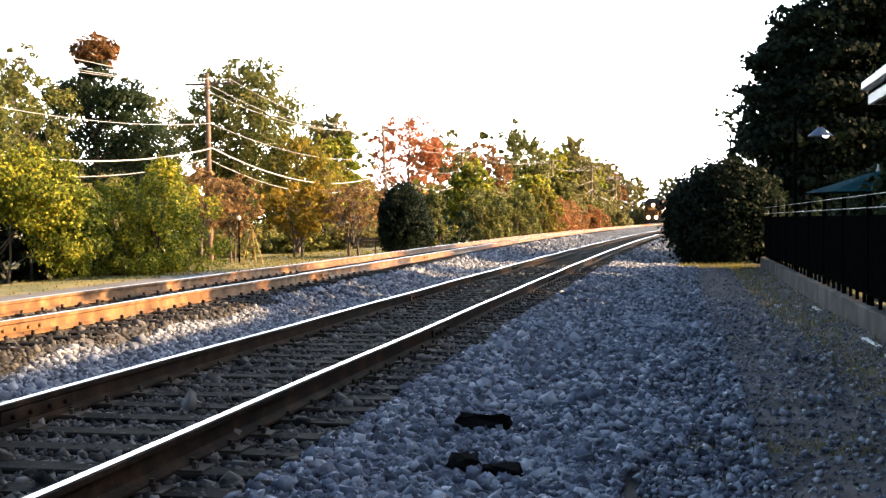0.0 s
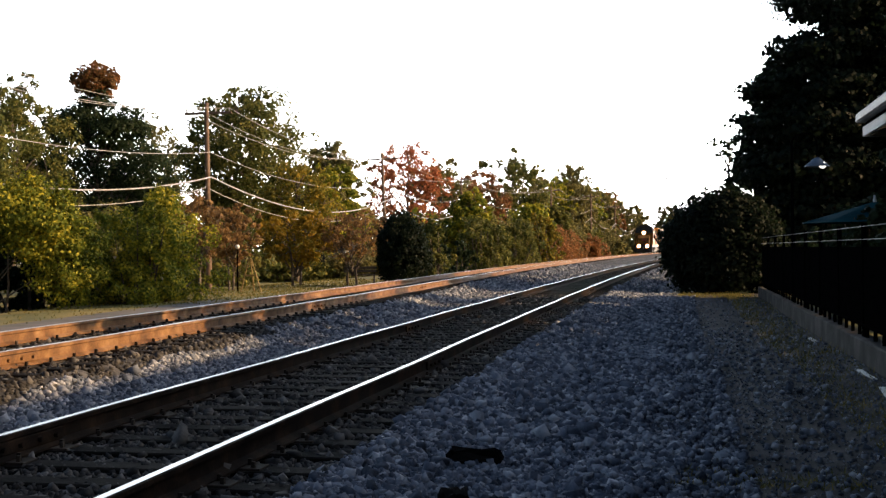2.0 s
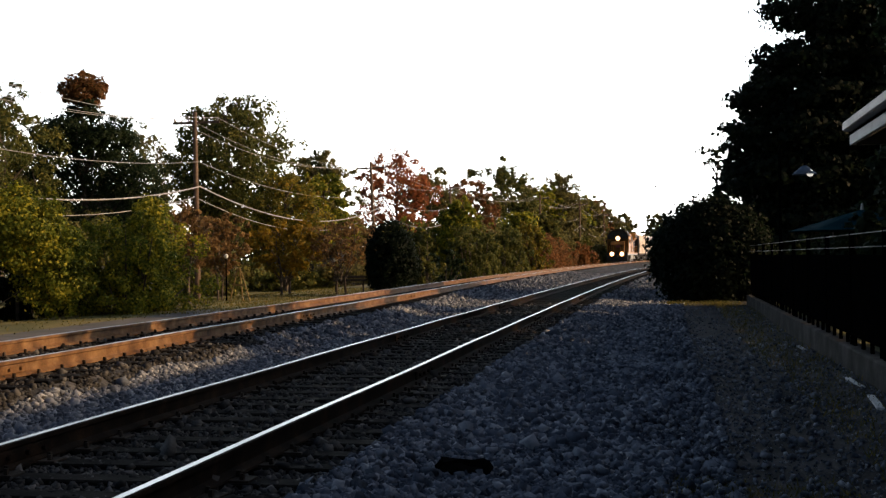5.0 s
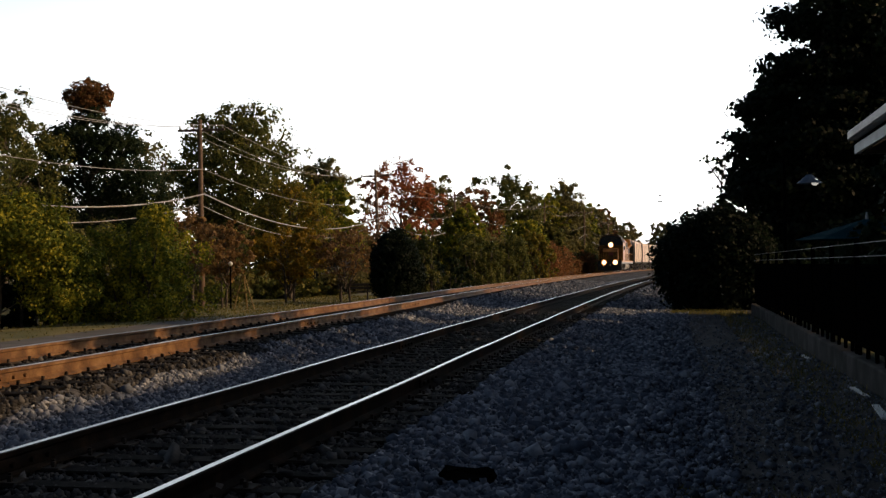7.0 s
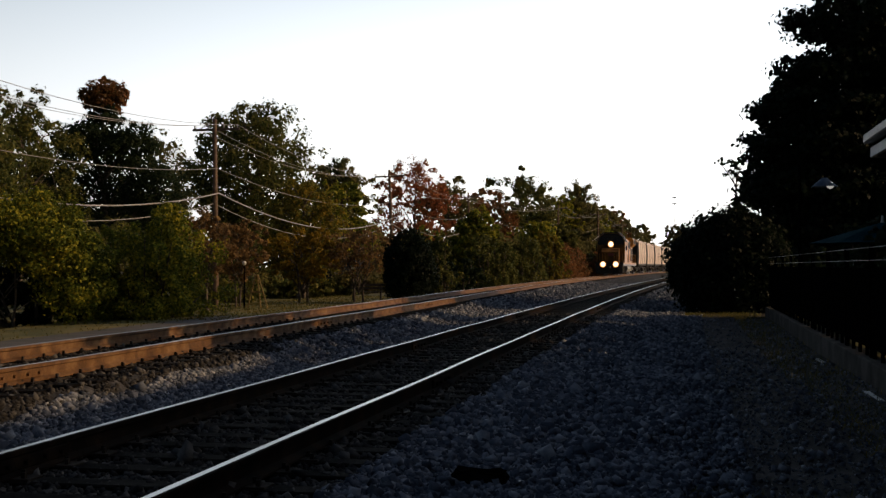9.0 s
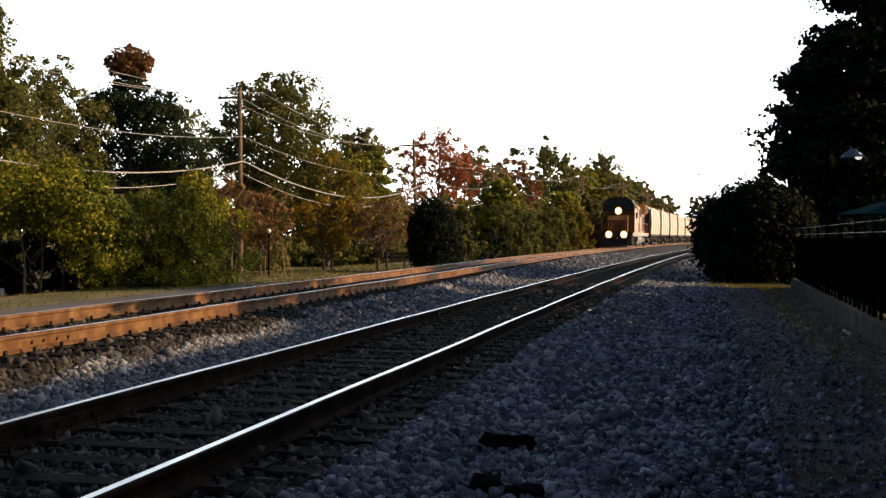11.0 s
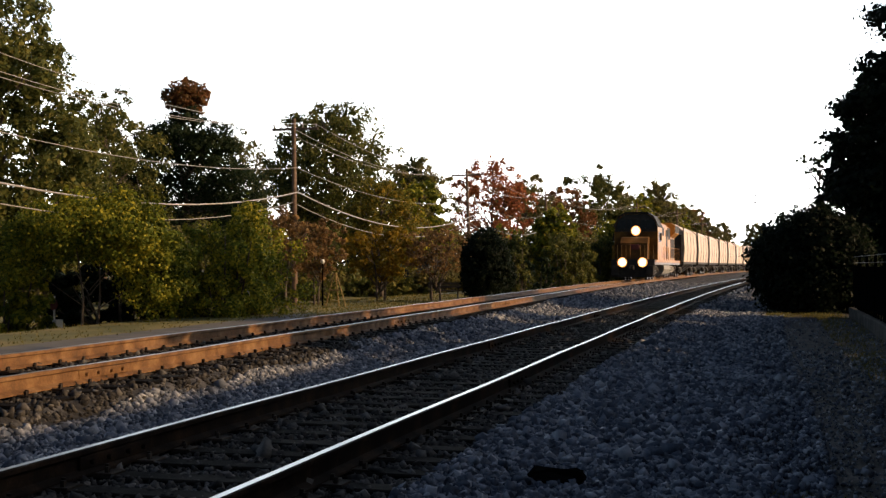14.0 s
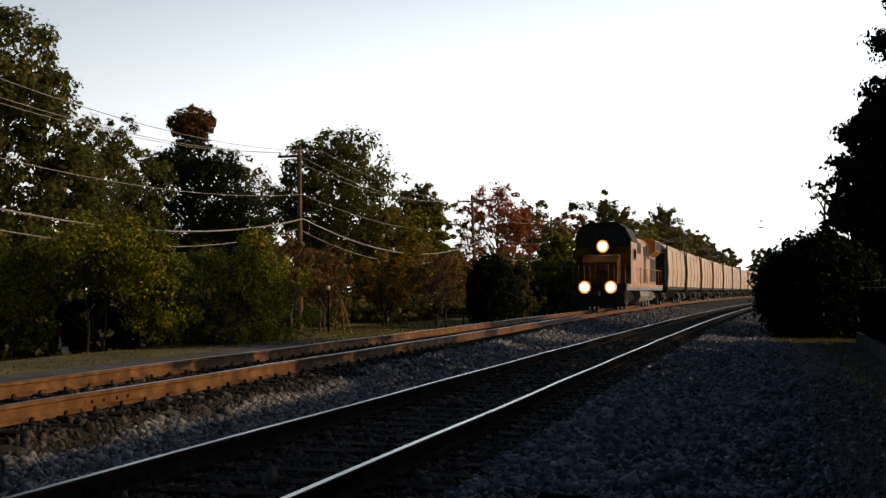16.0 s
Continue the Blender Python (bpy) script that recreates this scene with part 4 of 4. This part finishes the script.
stones("track_stones", "dark oily ballast stones between the ties", srng, [
    (22000, 3.5, 15, lambda y: NX(y) - 1.35, lambda y: NX(y) + 1.35, 0.04, 0.012),
    (14500, 7, 20, lambda y: FX(y) - 1.35, lambda y: FX(y) + 1.5, 0.044, 0.014),
    (8000, 14, 34, lambda y: NX(y) - 1.35, lambda y: NX(y) + 1.35, 0.052, 0.018)], M_STONE_DIRTY)
stones("verge_stones", "loose ballast stones spilled on the gravel", srng, [
    (3600, 3.8, 15, lambda y: NX(y) + 3.1, lambda y: NX(y) + 3.8, 0.036, 0.004), (1500, 3.8, 22, lambda y: NX(y) + 3.4, lambda y: NX(y) + 4.8, 0.034, 0.006),
    (2500, 15, 36, lambda y: NX(y) + 2.9, lambda y: NX(y) + 3.7, 0.045, 0.006)], M_STONE)
stones("gravel_stones", "scattered small stones on the packed gravel", srng, [
    (5500, 4, 14, lambda y: NX(y) + 3.1, lambda y: 0 * y + 2.1, 0.015, 0.002), (320, 4, 20, lambda y: NX(y) + 3.1, lambda y: 0 * y + 2.1, 0.036, 0.008),
    (2000, 14, 34, lambda y: NX(y) + 3.0, lambda y: 0 * y + 2.1, 0.026, 0.006)], M_STONE)


def single_stones():
    """The stones nearest to the viewer, each on its own."""
    rng = random.Random(17)
    bed = bpy.data.objects["ballast_bed"]
    shapes = []
    for k in range(6):
        bm = bmesh.new()
        bmesh.ops.create_cube(bm, size=1.0)
        for v in bm.verts:
            v.co = Vector((v.co.x * rng.uniform(0.7, 1.3), v.co.y * rng.uniform(0.7, 1.3), v.co.z * rng.uniform(0.5, 0.95)))
        bmesh.ops.bevel(bm, geom=bm.edges[:], offset=0.09, segments=1, affect="EDGES")
        shapes.append(mesh_of(bm, "stone", M_STONE_ONE))
    for k in range(280):
        y = rng.uniform(4.4, 7.4)
        x = rng.uniform(-2.0, 0.1)
        s = rng.uniform(0.035, 0.062)
        m = Matrix.LocRotScale((x, y, float(ground_z(x, y)) + 0.012 + s * 0.35), Euler((rng.uniform(-0.5, 0.5), rng.uniform(-0.5, 0.5), rng.uniform(0, 6.28))), (s, s, s))
        piece("stone", shapes[k % 6], bed, m)


def grass(name, label, spots, blade, mat, seed):
    rng = np.random.default_rng(seed)
    vs = []
    for count, x0, x1, y0, y1, h in spots:
        x, y = rng.uniform(x0, x1, count), rng.uniform(y0, y1, count)
        keep = rng.random(count) < 0.4 + 0.6 * np.sin(x * 5.1 + 1) * np.sin(y * 3.7) ** 2 + 0.25
        x, y = x[keep], y[keep]
        n = len(x)
        z = ground_z(x, y)
        a = rng.uniform(0, 6.28, n)
        hh = h * rng.uniform(0.4, 1.2, n)
        lean = rng.normal(size=(n, 2)) * 0.5 * hh[:, None]
        p = np.stack([x, y, z], 1)
        d = np.stack([np.cos(a), np.sin(a), 0 * a], 1) * blade
        tip = p + np.stack([lean[:, 0], lean[:, 1], hh], 1)
        vs.append(np.stack([p - d, p + d, tip], 1))
    v = np.concatenate(vs).reshape(-1, 3)
    return tagged(new(name, array_mesh(name, v, np.arange(len(v)), 3, mat)), label, "grass", kind="stuff")


M_BLADE = leaves("grass_blades", (0.06, 0.07, 0.02), (0.14, 0.13, 0.035), (0.3, 0.22, 0.06))
grass("grass", "sparse dry grass and weeds in the gravel", [(900, -0.5, 1.1, 7.5, 8.1, 0.05), (1800, 1.3, 2.1, 7, 16, 0.07), (2500, 1.2, 2.1, 16, 36, 0.1), (2600, -0.3, 2.1, 35.0, 38.2, 0.1), (500, 0.9, 1.6, 4.9, 5.4, 0.05)], 0.007, M_BLADE, 5)
grass("lawn_grass", "yellowed lawn grass beyond the road", [(26000, -30, -15.5, 40, 75, 0.09), (1500, -24, -16.4, 24, 42, 0.07)], 0.02, M_BLADE, 6)


def debris(x, y, l, w, h, yaw, mat, name, label, category):
    rng = random.Random(int(x * 100 + y * 10))
    bm = bmesh.new()
    add_box(bm, -l / 2, l / 2, -w / 2, w / 2, 0, h, h * 0.25)
    bmesh.ops.subdivide_edges(bm, edges=bm.edges[:], cuts=1, use_grid_fill=True)
    for v in bm.verts:
        v.co += Vector((rng.uniform(-1, 1) * min(l, w) * 0.2, rng.uniform(-1, 1) * min(l, w) * 0.2, rng.uniform(-0.6, 1) * h * 0.4))
    ob = new(name, mesh_of(bm, name, mat))
    ob.matrix_basis = pose(x, y, float(ground_z(x, y)) + 0.005, 0, 0, yaw)
    return tagged(ob, label, category)


debris(-1.3, 7.9, 0.34, 0.13, 0.1, 10, M_TIE, "wood_chunk", "dark splintered chunk of old tie on the ballast", "wood")
debris(-1.2, 6.6, 0.16, 0.13, 0.1, 50, M_TIE, "wood_chunk", "dark lump of old tie on the ballast", "wood")
debris(-0.98, 6.55, 0.2, 0.1, 0.08, -20, M_TIE, "wood_chunk", "dark lump of old tie on the ballast", "wood")
debris(1.97, 14.0, 0.05, 0.9, 0.02, 2, M_WHITE, "painted_board", "broken white painted board lying beside the wall", "board")
debris(1.9, 12.2, 0.06, 1.1, 0.02, -4, M_WHITE, "painted_board", "broken white painted board lying beside the wall", "board")
debris(1.96, 19.5, 0.05, 0.7, 0.02, 2, M_WHITE, "painted_board", "broken white painted board lying beside the wall", "board")


# ---- train ----
def wheelset(parent, y, r=0.5):
    bm = bmesh.new()
    for sx in (-1, 1):
        add_rod(bm, (sx * 0.70, y, r), (sx * 0.83, y, r), r, r * 0.985, 24)
        add_rod(bm, (sx * 0.665, y, r), (sx * 0.70, y, r), r + 0.03, r + 0.03, 24)
        add_rod(bm, (sx * 0.83, y, r), (sx * 0.86, y, r), r * 0.45, r * 0.3, 16)
    add_rod(bm, (-0.7, y, r), (0.7, y, r), 0.09, seg=10)
    return part("wheelset", bm, M_WHEEL, parent)


def side_frames(parent, y0, y1, mat, z=0.72):
    for sx in (-1, 1):
        bm = prism([(y0, z - 0.08), (y0 + 0.5, z - 0.28), (y1 - 0.5, z - 0.28), (y1, z - 0.08), (y1, z + 0.16), ((y0 + y1) / 2 + 0.7, z + 0.26), ((y0 + y1) / 2 - 0.7, z + 0.26), (y0, z + 0.16)],
                   min(sx * 0.95, sx * 1.12), max(sx * 0.95, sx * 1.12), "x")
        n = 5
        for k in range(n):
            yy = y0 + 0.35 + (y1 - y0 - 0.7) * k / (n - 1)
            add_rod(bm, (sx * 1.1, yy, z - 0.2), (sx * 1.1, yy, z + 0.15), 0.1, seg=8)
            add_box(bm, min(sx * 1.1, sx * 1.24), max(sx * 1.1, sx * 1.24), yy - 0.13, yy + 0.13, z - 0.2, z + 0.02, 0.02)
        part("side_frame", bm, mat, parent)


def locomotive():
    root = thing("locomotive", "yellow and grey diesel freight locomotive with its headlights on", "locomotive")
    part("frame", box(-1.5, 1.5, 0.55, 21.6, 1.02, 1.38, 0.03), M_GREY, root)
    part("side_sill", box(1.5, 1.53, 0.8, 21.4, 1.2, 1.38, 0.004), M_YELLOW, root, "yellow sill stripe")
    pilot = part("pilot", prism([(-1.45, 0.2), (1.45, 0.2), (1.5, 0.5), (1.5, 1.4), (-1.5, 1.4), (-1.5, 0.5)], 0.3, 0.55), M_SOOT, root, "black front pilot plate")
    part("coupler", box(-0.15, 0.15, -0.25, 0.35, 0.72, 1.0, 0.05), M_SOOT, pilot)
    part("step_well", box(-1.45, -0.95, 0.1, 0.32, 0.35, 1.0, 0.02), M_SOOT, pilot)
    part("step_well", box(0.95, 1.45, 0.1, 0.32, 0.35, 1.0, 0.02), M_SOOT, pilot)
    nose = part("nose", prism([(0.75, 1.38), (3.0, 1.38), (3.0, 3.05), (1.5, 2.85), (0.95, 2.5)], -0.95, 0.95, "x"), M_YELLOW_SHADED, root, "sloped yellow nose with the front's shade in its colour")
    part("nose_door", box(-0.75, -0.2, 0.72, 0.78, 1.5, 2.4, 0.01), M_YELLOW_SHADED, nose)
    part("emblem", box(-0.4, 0.4, 0.86, 0.92, 2.05, 2.4, 0.02), M_REDMARK, nose, "faded shield emblem as a plain shape")
    cab = part("cab", prism([(-1.53, 1.38), (1.53, 1.38), (1.53, 3.6), (1.2, 4.25), (0.75, 4.52), (-0.75, 4.52), (-1.2, 4.25), (-1.53, 3.6)], 2.35, 5.4), M_YELLOW, root)
    part("cab_roof", prism([(-1.56, 3.62), (-1.22, 4.28), (-0.76, 4.56), (0.76, 4.56), (1.22, 4.28), (1.56, 3.62), (1.6, 3.65), (1.25, 4.35), (0.78, 4.64), (-0.78, 4.64), (-1.25, 4.35), (-1.6, 3.65)], 2.2, 5.5), M_SOOT, root, "sooty black cab roof")
    part("windshield_surround", prism([(-1.5, 3.3), (1.5, 3.3), (1.5, 3.6), (1.18, 4.22), (0.74, 4.5), (-0.74, 4.5), (-1.18, 4.22), (-1.5, 3.6)], 2.31, 2.347), M_SOOT, cab, "black panel round the windshields")
    # thin plate added to carry the shade-darkened yellow
    part("cab_front", box(-1.5, 1.5, 2.325, 2.347, 1.4, 3.295, 0.003), M_YELLOW_SHADED, cab, "front plate of the cab with shade in its colour")
    for x0, x1 in ((-1.3, -0.72), (-0.66, -0.34), (0.34, 0.66), (0.72, 1.3)):
        part("windshield", box(x0, x1, 2.28, 2.309, 3.5, 4.1, 0.008), M_GLASS, cab, "dark windshield")
    for sx in (-1, 1):
        mirror = bmesh.new()
        add_box(mirror, min(sx * 1.6, sx * 1.75), max(sx * 1.6, sx * 1.75), 2.9, 2.95, 2.7, 3.2, 0.01)
        add_box(mirror, min(sx * 1.52, sx * 1.62), max(sx * 1.52, sx * 1.62), 2.91, 2.94, 3.0, 3.03)
        part("mirror", mirror, M_SOOT, cab)
    for sx in (-1, 1):
        part("side_window", box(min(sx * 1.525, sx * 1.545), max(sx * 1.525, sx * 1.545), 3.0, 3.75, 2.6, 3.3, 0.004), M_GLASS, cab)
        part("side_window", box(min(sx * 1.525, sx * 1.545), max(sx * 1.525, sx * 1.545), 4.0, 4.8, 2.6, 3.3, 0.004), M_GLASS, cab)
    hood = part("engine_hood", prism([(-1.12, 1.38), (1.12, 1.38), (1.12, 3.85), (0.75, 4.2), (-0.75, 4.2), (-1.12, 3.85)], 5.4, 16.5), M_YELLOW, root)
    door = mesh_of(box(1.12, 1.145, -0.36, 0.36, 1.55, 3.2, 0.01), "hood_door", M_YELLOW)
    door_l = mesh_of(box(-1.145, -1.12, -0.36, 0.36, 1.55, 3.2, 0.01), "hood_door", M_YELLOW)
    for i in range(13):
        for me in (door, door_l):
            piece("hood_door", me, hood, pose(0, 6.1 + i * 0.8, 0))
    for y0, y1 in ((5.6, 7.4), (8.6, 10.4)):
        part("air_intake", box(1.1, 1.22, y0, y1, 3.2, 3.8, 0.03), M_SOOT, hood, "black air intake grille")
    for y0, y1, z0, z1 in ((6.4, 8.3, 1.5, 2.9), (12.6, 13.8, 1.5, 3.7), (14.2, 16.2, 3.0, 3.9)):
        part("equipment_cabinet", box(1.12, 1.16, y0, y1, z0, z1, 0.01), M_SOOT, hood, "sooty black equipment cabinet")
    part("exhaust_stack", box(-0.35, 0.35, 11.2, 12.4, 4.12, 4.45, 0.04), M_SOOT, hood)
    rad = part("radiator", prism([(-1.12, 1.38), (1.12, 1.38), (1.12, 3.2), (1.5, 3.55), (1.5, 4.2), (1.2, 4.35), (-1.2, 4.35), (-1.5, 4.2), (-1.5, 3.55), (-1.12, 3.2)], 16.5, 20.6), M_YELLOW, root, "yellow winged radiator section")
    part("radiator_grille", box(1.49, 1.53, 16.8, 20.3, 3.6, 4.15, 0.01), M_SOOT, rad)
    part("dark_screen", box(1.11, 1.14, 16.8, 20.3, 1.6, 3.1, 0.01), M_SOOT, rad)
    part("fuel_tank", prism([(-1.35, 1.02), (1.35, 1.02), (1.42, 0.7), (1.25, 0.4), (0.9, 0.25), (-0.9, 0.25), (-1.25, 0.4), (-1.42, 0.7)], 8.2, 13.4), M_PALE_FRAME, root, "pale fuel tank")
    for y in (3.6, 16.6):
        tr = part("truck", box(-0.9, 0.9, y - 1.9, y + 1.9, 0.62, 0.98, 0.03), M_SOOT, root)
        # rear side frames pale, front ones near black
        side_frames(tr, y - 2.1, y + 2.1, M_PALE_FRAME if y > 10 else M_SOOT)
        for k in (-1.75, 0, 1.75):
            wheelset(tr, y + k)
    post = mesh_of(box(-0.018, 0.018, -0.018, 0.018, 1.38, 2.35, 0.0), "handrail_post", M_YELLOW)
    for sx in (-1, 1):
        bm = bmesh.new()
        add_rod(bm, (sx * 1.46, 5.7, 2.33), (sx * 1.46, 21.3, 2.33), 0.018, seg=6)
        part("handrail", bm, M_YELLOW, root)
        for i in range(9):
            piece("handrail_post", post, root, pose(sx * 1.46, 5.8 + i * 1.9, 0))
        for k in range(4):
            piece("handrail_post", post, root, pose(sx * (0.5 + 0.3 * k), 0.62, 0))
        step = part("steps", box(min(sx * 1.15, sx * 1.5), max(sx * 1.15, sx * 1.5), 0.6, 1.3, 0.3, 0.36, 0.01), M_SOOT, root)
        part("tread", box(min(sx * 1.15, sx * 1.5), max(sx * 1.15, sx * 1.5), 0.6, 1.3, 0.62, 0.66, 0.01), M_SOOT, step)
        part("tread", box(min(sx * 1.15, sx * 1.5), max(sx * 1.15, sx * 1.5), 0.6, 1.3, 0.9, 0.94, 0.01), M_SOOT, step)
    # lamps: two on the deck, a pair set together below the windshield
    for x, y, z, r in ((-0.7, 0.1, 1.2, 0.23), (0.7, 0.1, 1.2, 0.23), (-0.0, 2.15, 3.36, 0.24)):
        hb = bmesh.new()
        add_rod(hb, (x, y + 0.25, z), (x, y - 0.02, z), r + 0.13, r + 0.13, 20)
        hs = part("headlight", hb, M_SOOT, root, "round black lamp housing")
        lens = bmesh.new()
        bmesh.ops.create_uvsphere(lens, u_segments=20, v_segments=10, radius=r, matrix=Matrix.Translation((x, y - 0.03, z)) @ Matrix.Diagonal((1, 0.3, 1, 1)))
        # glowing ring added round the lens to stand for its bloom
        rim = bmesh.new()
        add_rod(rim, (x, y - 0.015, z), (x, y - 0.03, z), r + 0.12, r + 0.05, 20)
        part("reflector", rim, M_HALO, hs, "orange glowing ring in place of the lamp's bloom")
        part("lens", lens, M_LAMP, hs, "brightly lit lamp lens")
    horn = bmesh.new()
    for k in (-0.15, 0, 0.15):
        add_rod(horn, (k, 6.2, 4.28), (k, 5.8, 4.3), 0.03, 0.07, 10)
    part("horn", horn, M_SOOT, root)
    # the body is a little slimmer than its wheel trucks' frames suggest
    slim, done = Matrix.Diagonal((0.96, 1, 1, 1)), set()
    for ob in root.children_recursive:
        if ob.name.startswith(("truck", "wheelset", "side_frame")):
            continue
        ob.location.x *= 0.96
        if ob.data.name not in done:
            done.add(ob.data.name)
            ob.data.transform(slim)
    return root


def hopper():
    """A covered hopper car; its front coupler stands at y = 0."""
    root = thing("hopper_car", "pale cream-grey covered hopper freight car with dark ladders", "freight car", None, "cars of the train")
    body = prism([(-1.5, 1.3), (1.5, 1.3), (1.58, 2.4), (1.5, 3.9), (1.0, 4.35), (-1.0, 4.35), (-1.5, 3.9), (-1.58, 2.4)], 1.3, 15.7)
    body = part("body", body, M_HOPPER, root)
    for k, y in enumerate((1.3, 4.9, 8.5, 12.1, 15.7)):
        part("rib", prism([(-1.53, 1.28), (1.53, 1.28), (1.61, 2.4), (1.53, 3.92), (-1.53, 3.92), (-1.61, 2.4)], y - 0.05, y + 0.05), M_PALE_FRAME, body)
    part("roof_walk", box(-0.3, 0.3, 1.0, 16.0, 4.37, 4.42, 0.01), M_SOOT, root)
    part("sill", box(-1.5, 1.5, 0.7, 16.3, 1.08, 1.3, 0.02), M_SOOT, root)
    for k in range(3):
        y = 3.1 + k * 3.6
        bm = bmesh.new()
        bmesh.ops.create_cone(bm, cap_ends=True, segments=4, radius1=0.7, radius2=2.0, depth=0.72, matrix=Matrix.Translation((0, y + 1.8, 0.74)) @ Euler((0, 0, math.pi / 4)).to_matrix().to_4x4())
        part("hopper_chute", bm, M_SOOT, root)
    for y0 in (0.72, 16.22):
        part("end_platform", box(-1.4, 1.4, y0 - 0.06, y0 + 0.06, 1.1, 3.6, 0.02), M_SOOT, root)
    for y in (0.9, 16.1):
        for sx in (-1, 1):
            bm = bmesh.new()
            for px in (0, 0.35):
                add_rod(bm, (sx * 1.52, y + px - 0.17, 1.0), (sx * 1.52, y + px - 0.17, 4.2), 0.03, seg=6)
            for z in range(8):
                add_rod(bm, (sx * 1.52, y - 0.17, 1.2 + z * 0.38), (sx * 1.52, y + 0.18, 1.2 + z * 0.38), 0.02, seg=6)
            part("ladder", bm, M_SOOT, root)
    for y in (2.3, 14.7):
        tr = part("truck", box(-0.9, 0.9, y - 0.5, y + 0.5, 0.55, 1.08, 0.03), M_SOOT, root)
        side_frames(tr, y - 1.15, y + 1.15, M_SOOT, 0.6)
        for k in (-0.9, 0.9):
            wheelset(tr, y + k, 0.45)
    part("coupler", box(-0.12, 0.12, 0.0, 17.0, 0.78, 0.98, 0.03), M_SOOT, root)
    return root


single_stones()
loco = locomotive()
hoppers = [hopper()]
for k in range(9):
    hoppers.append(copy_thing(hoppers[0], pose(0, 100 + 17 * k, 0)))


def on_track(y, length):
    """The pose of a car whose front stands at y on the far track and which trails away."""
    ax, bx = float(far_x(y + 0.15 * length)), float(far_x(y + 0.85 * length))
    turn = math.atan2(-(bx - ax), 0.7 * length)
    x0 = ax + math.tan(turn) * 0.15 * length
    return pose(x0, y, float(far_top(y + 3.0)), 0, 0, math.degrees(turn))


def front_y(t):
    return 63.5 + (16 - t) * 9.85


def motions():
    walk(loco, [(t, on_track(front_y(t), 21.5)) for t in range(0, 17)])
    for k, car in enumerate(hoppers):
        walk(car, [(t, on_track(front_y(t) + 23.2 + 17.0 * k, 17.0)) for t in range(0, 17)])


motions()
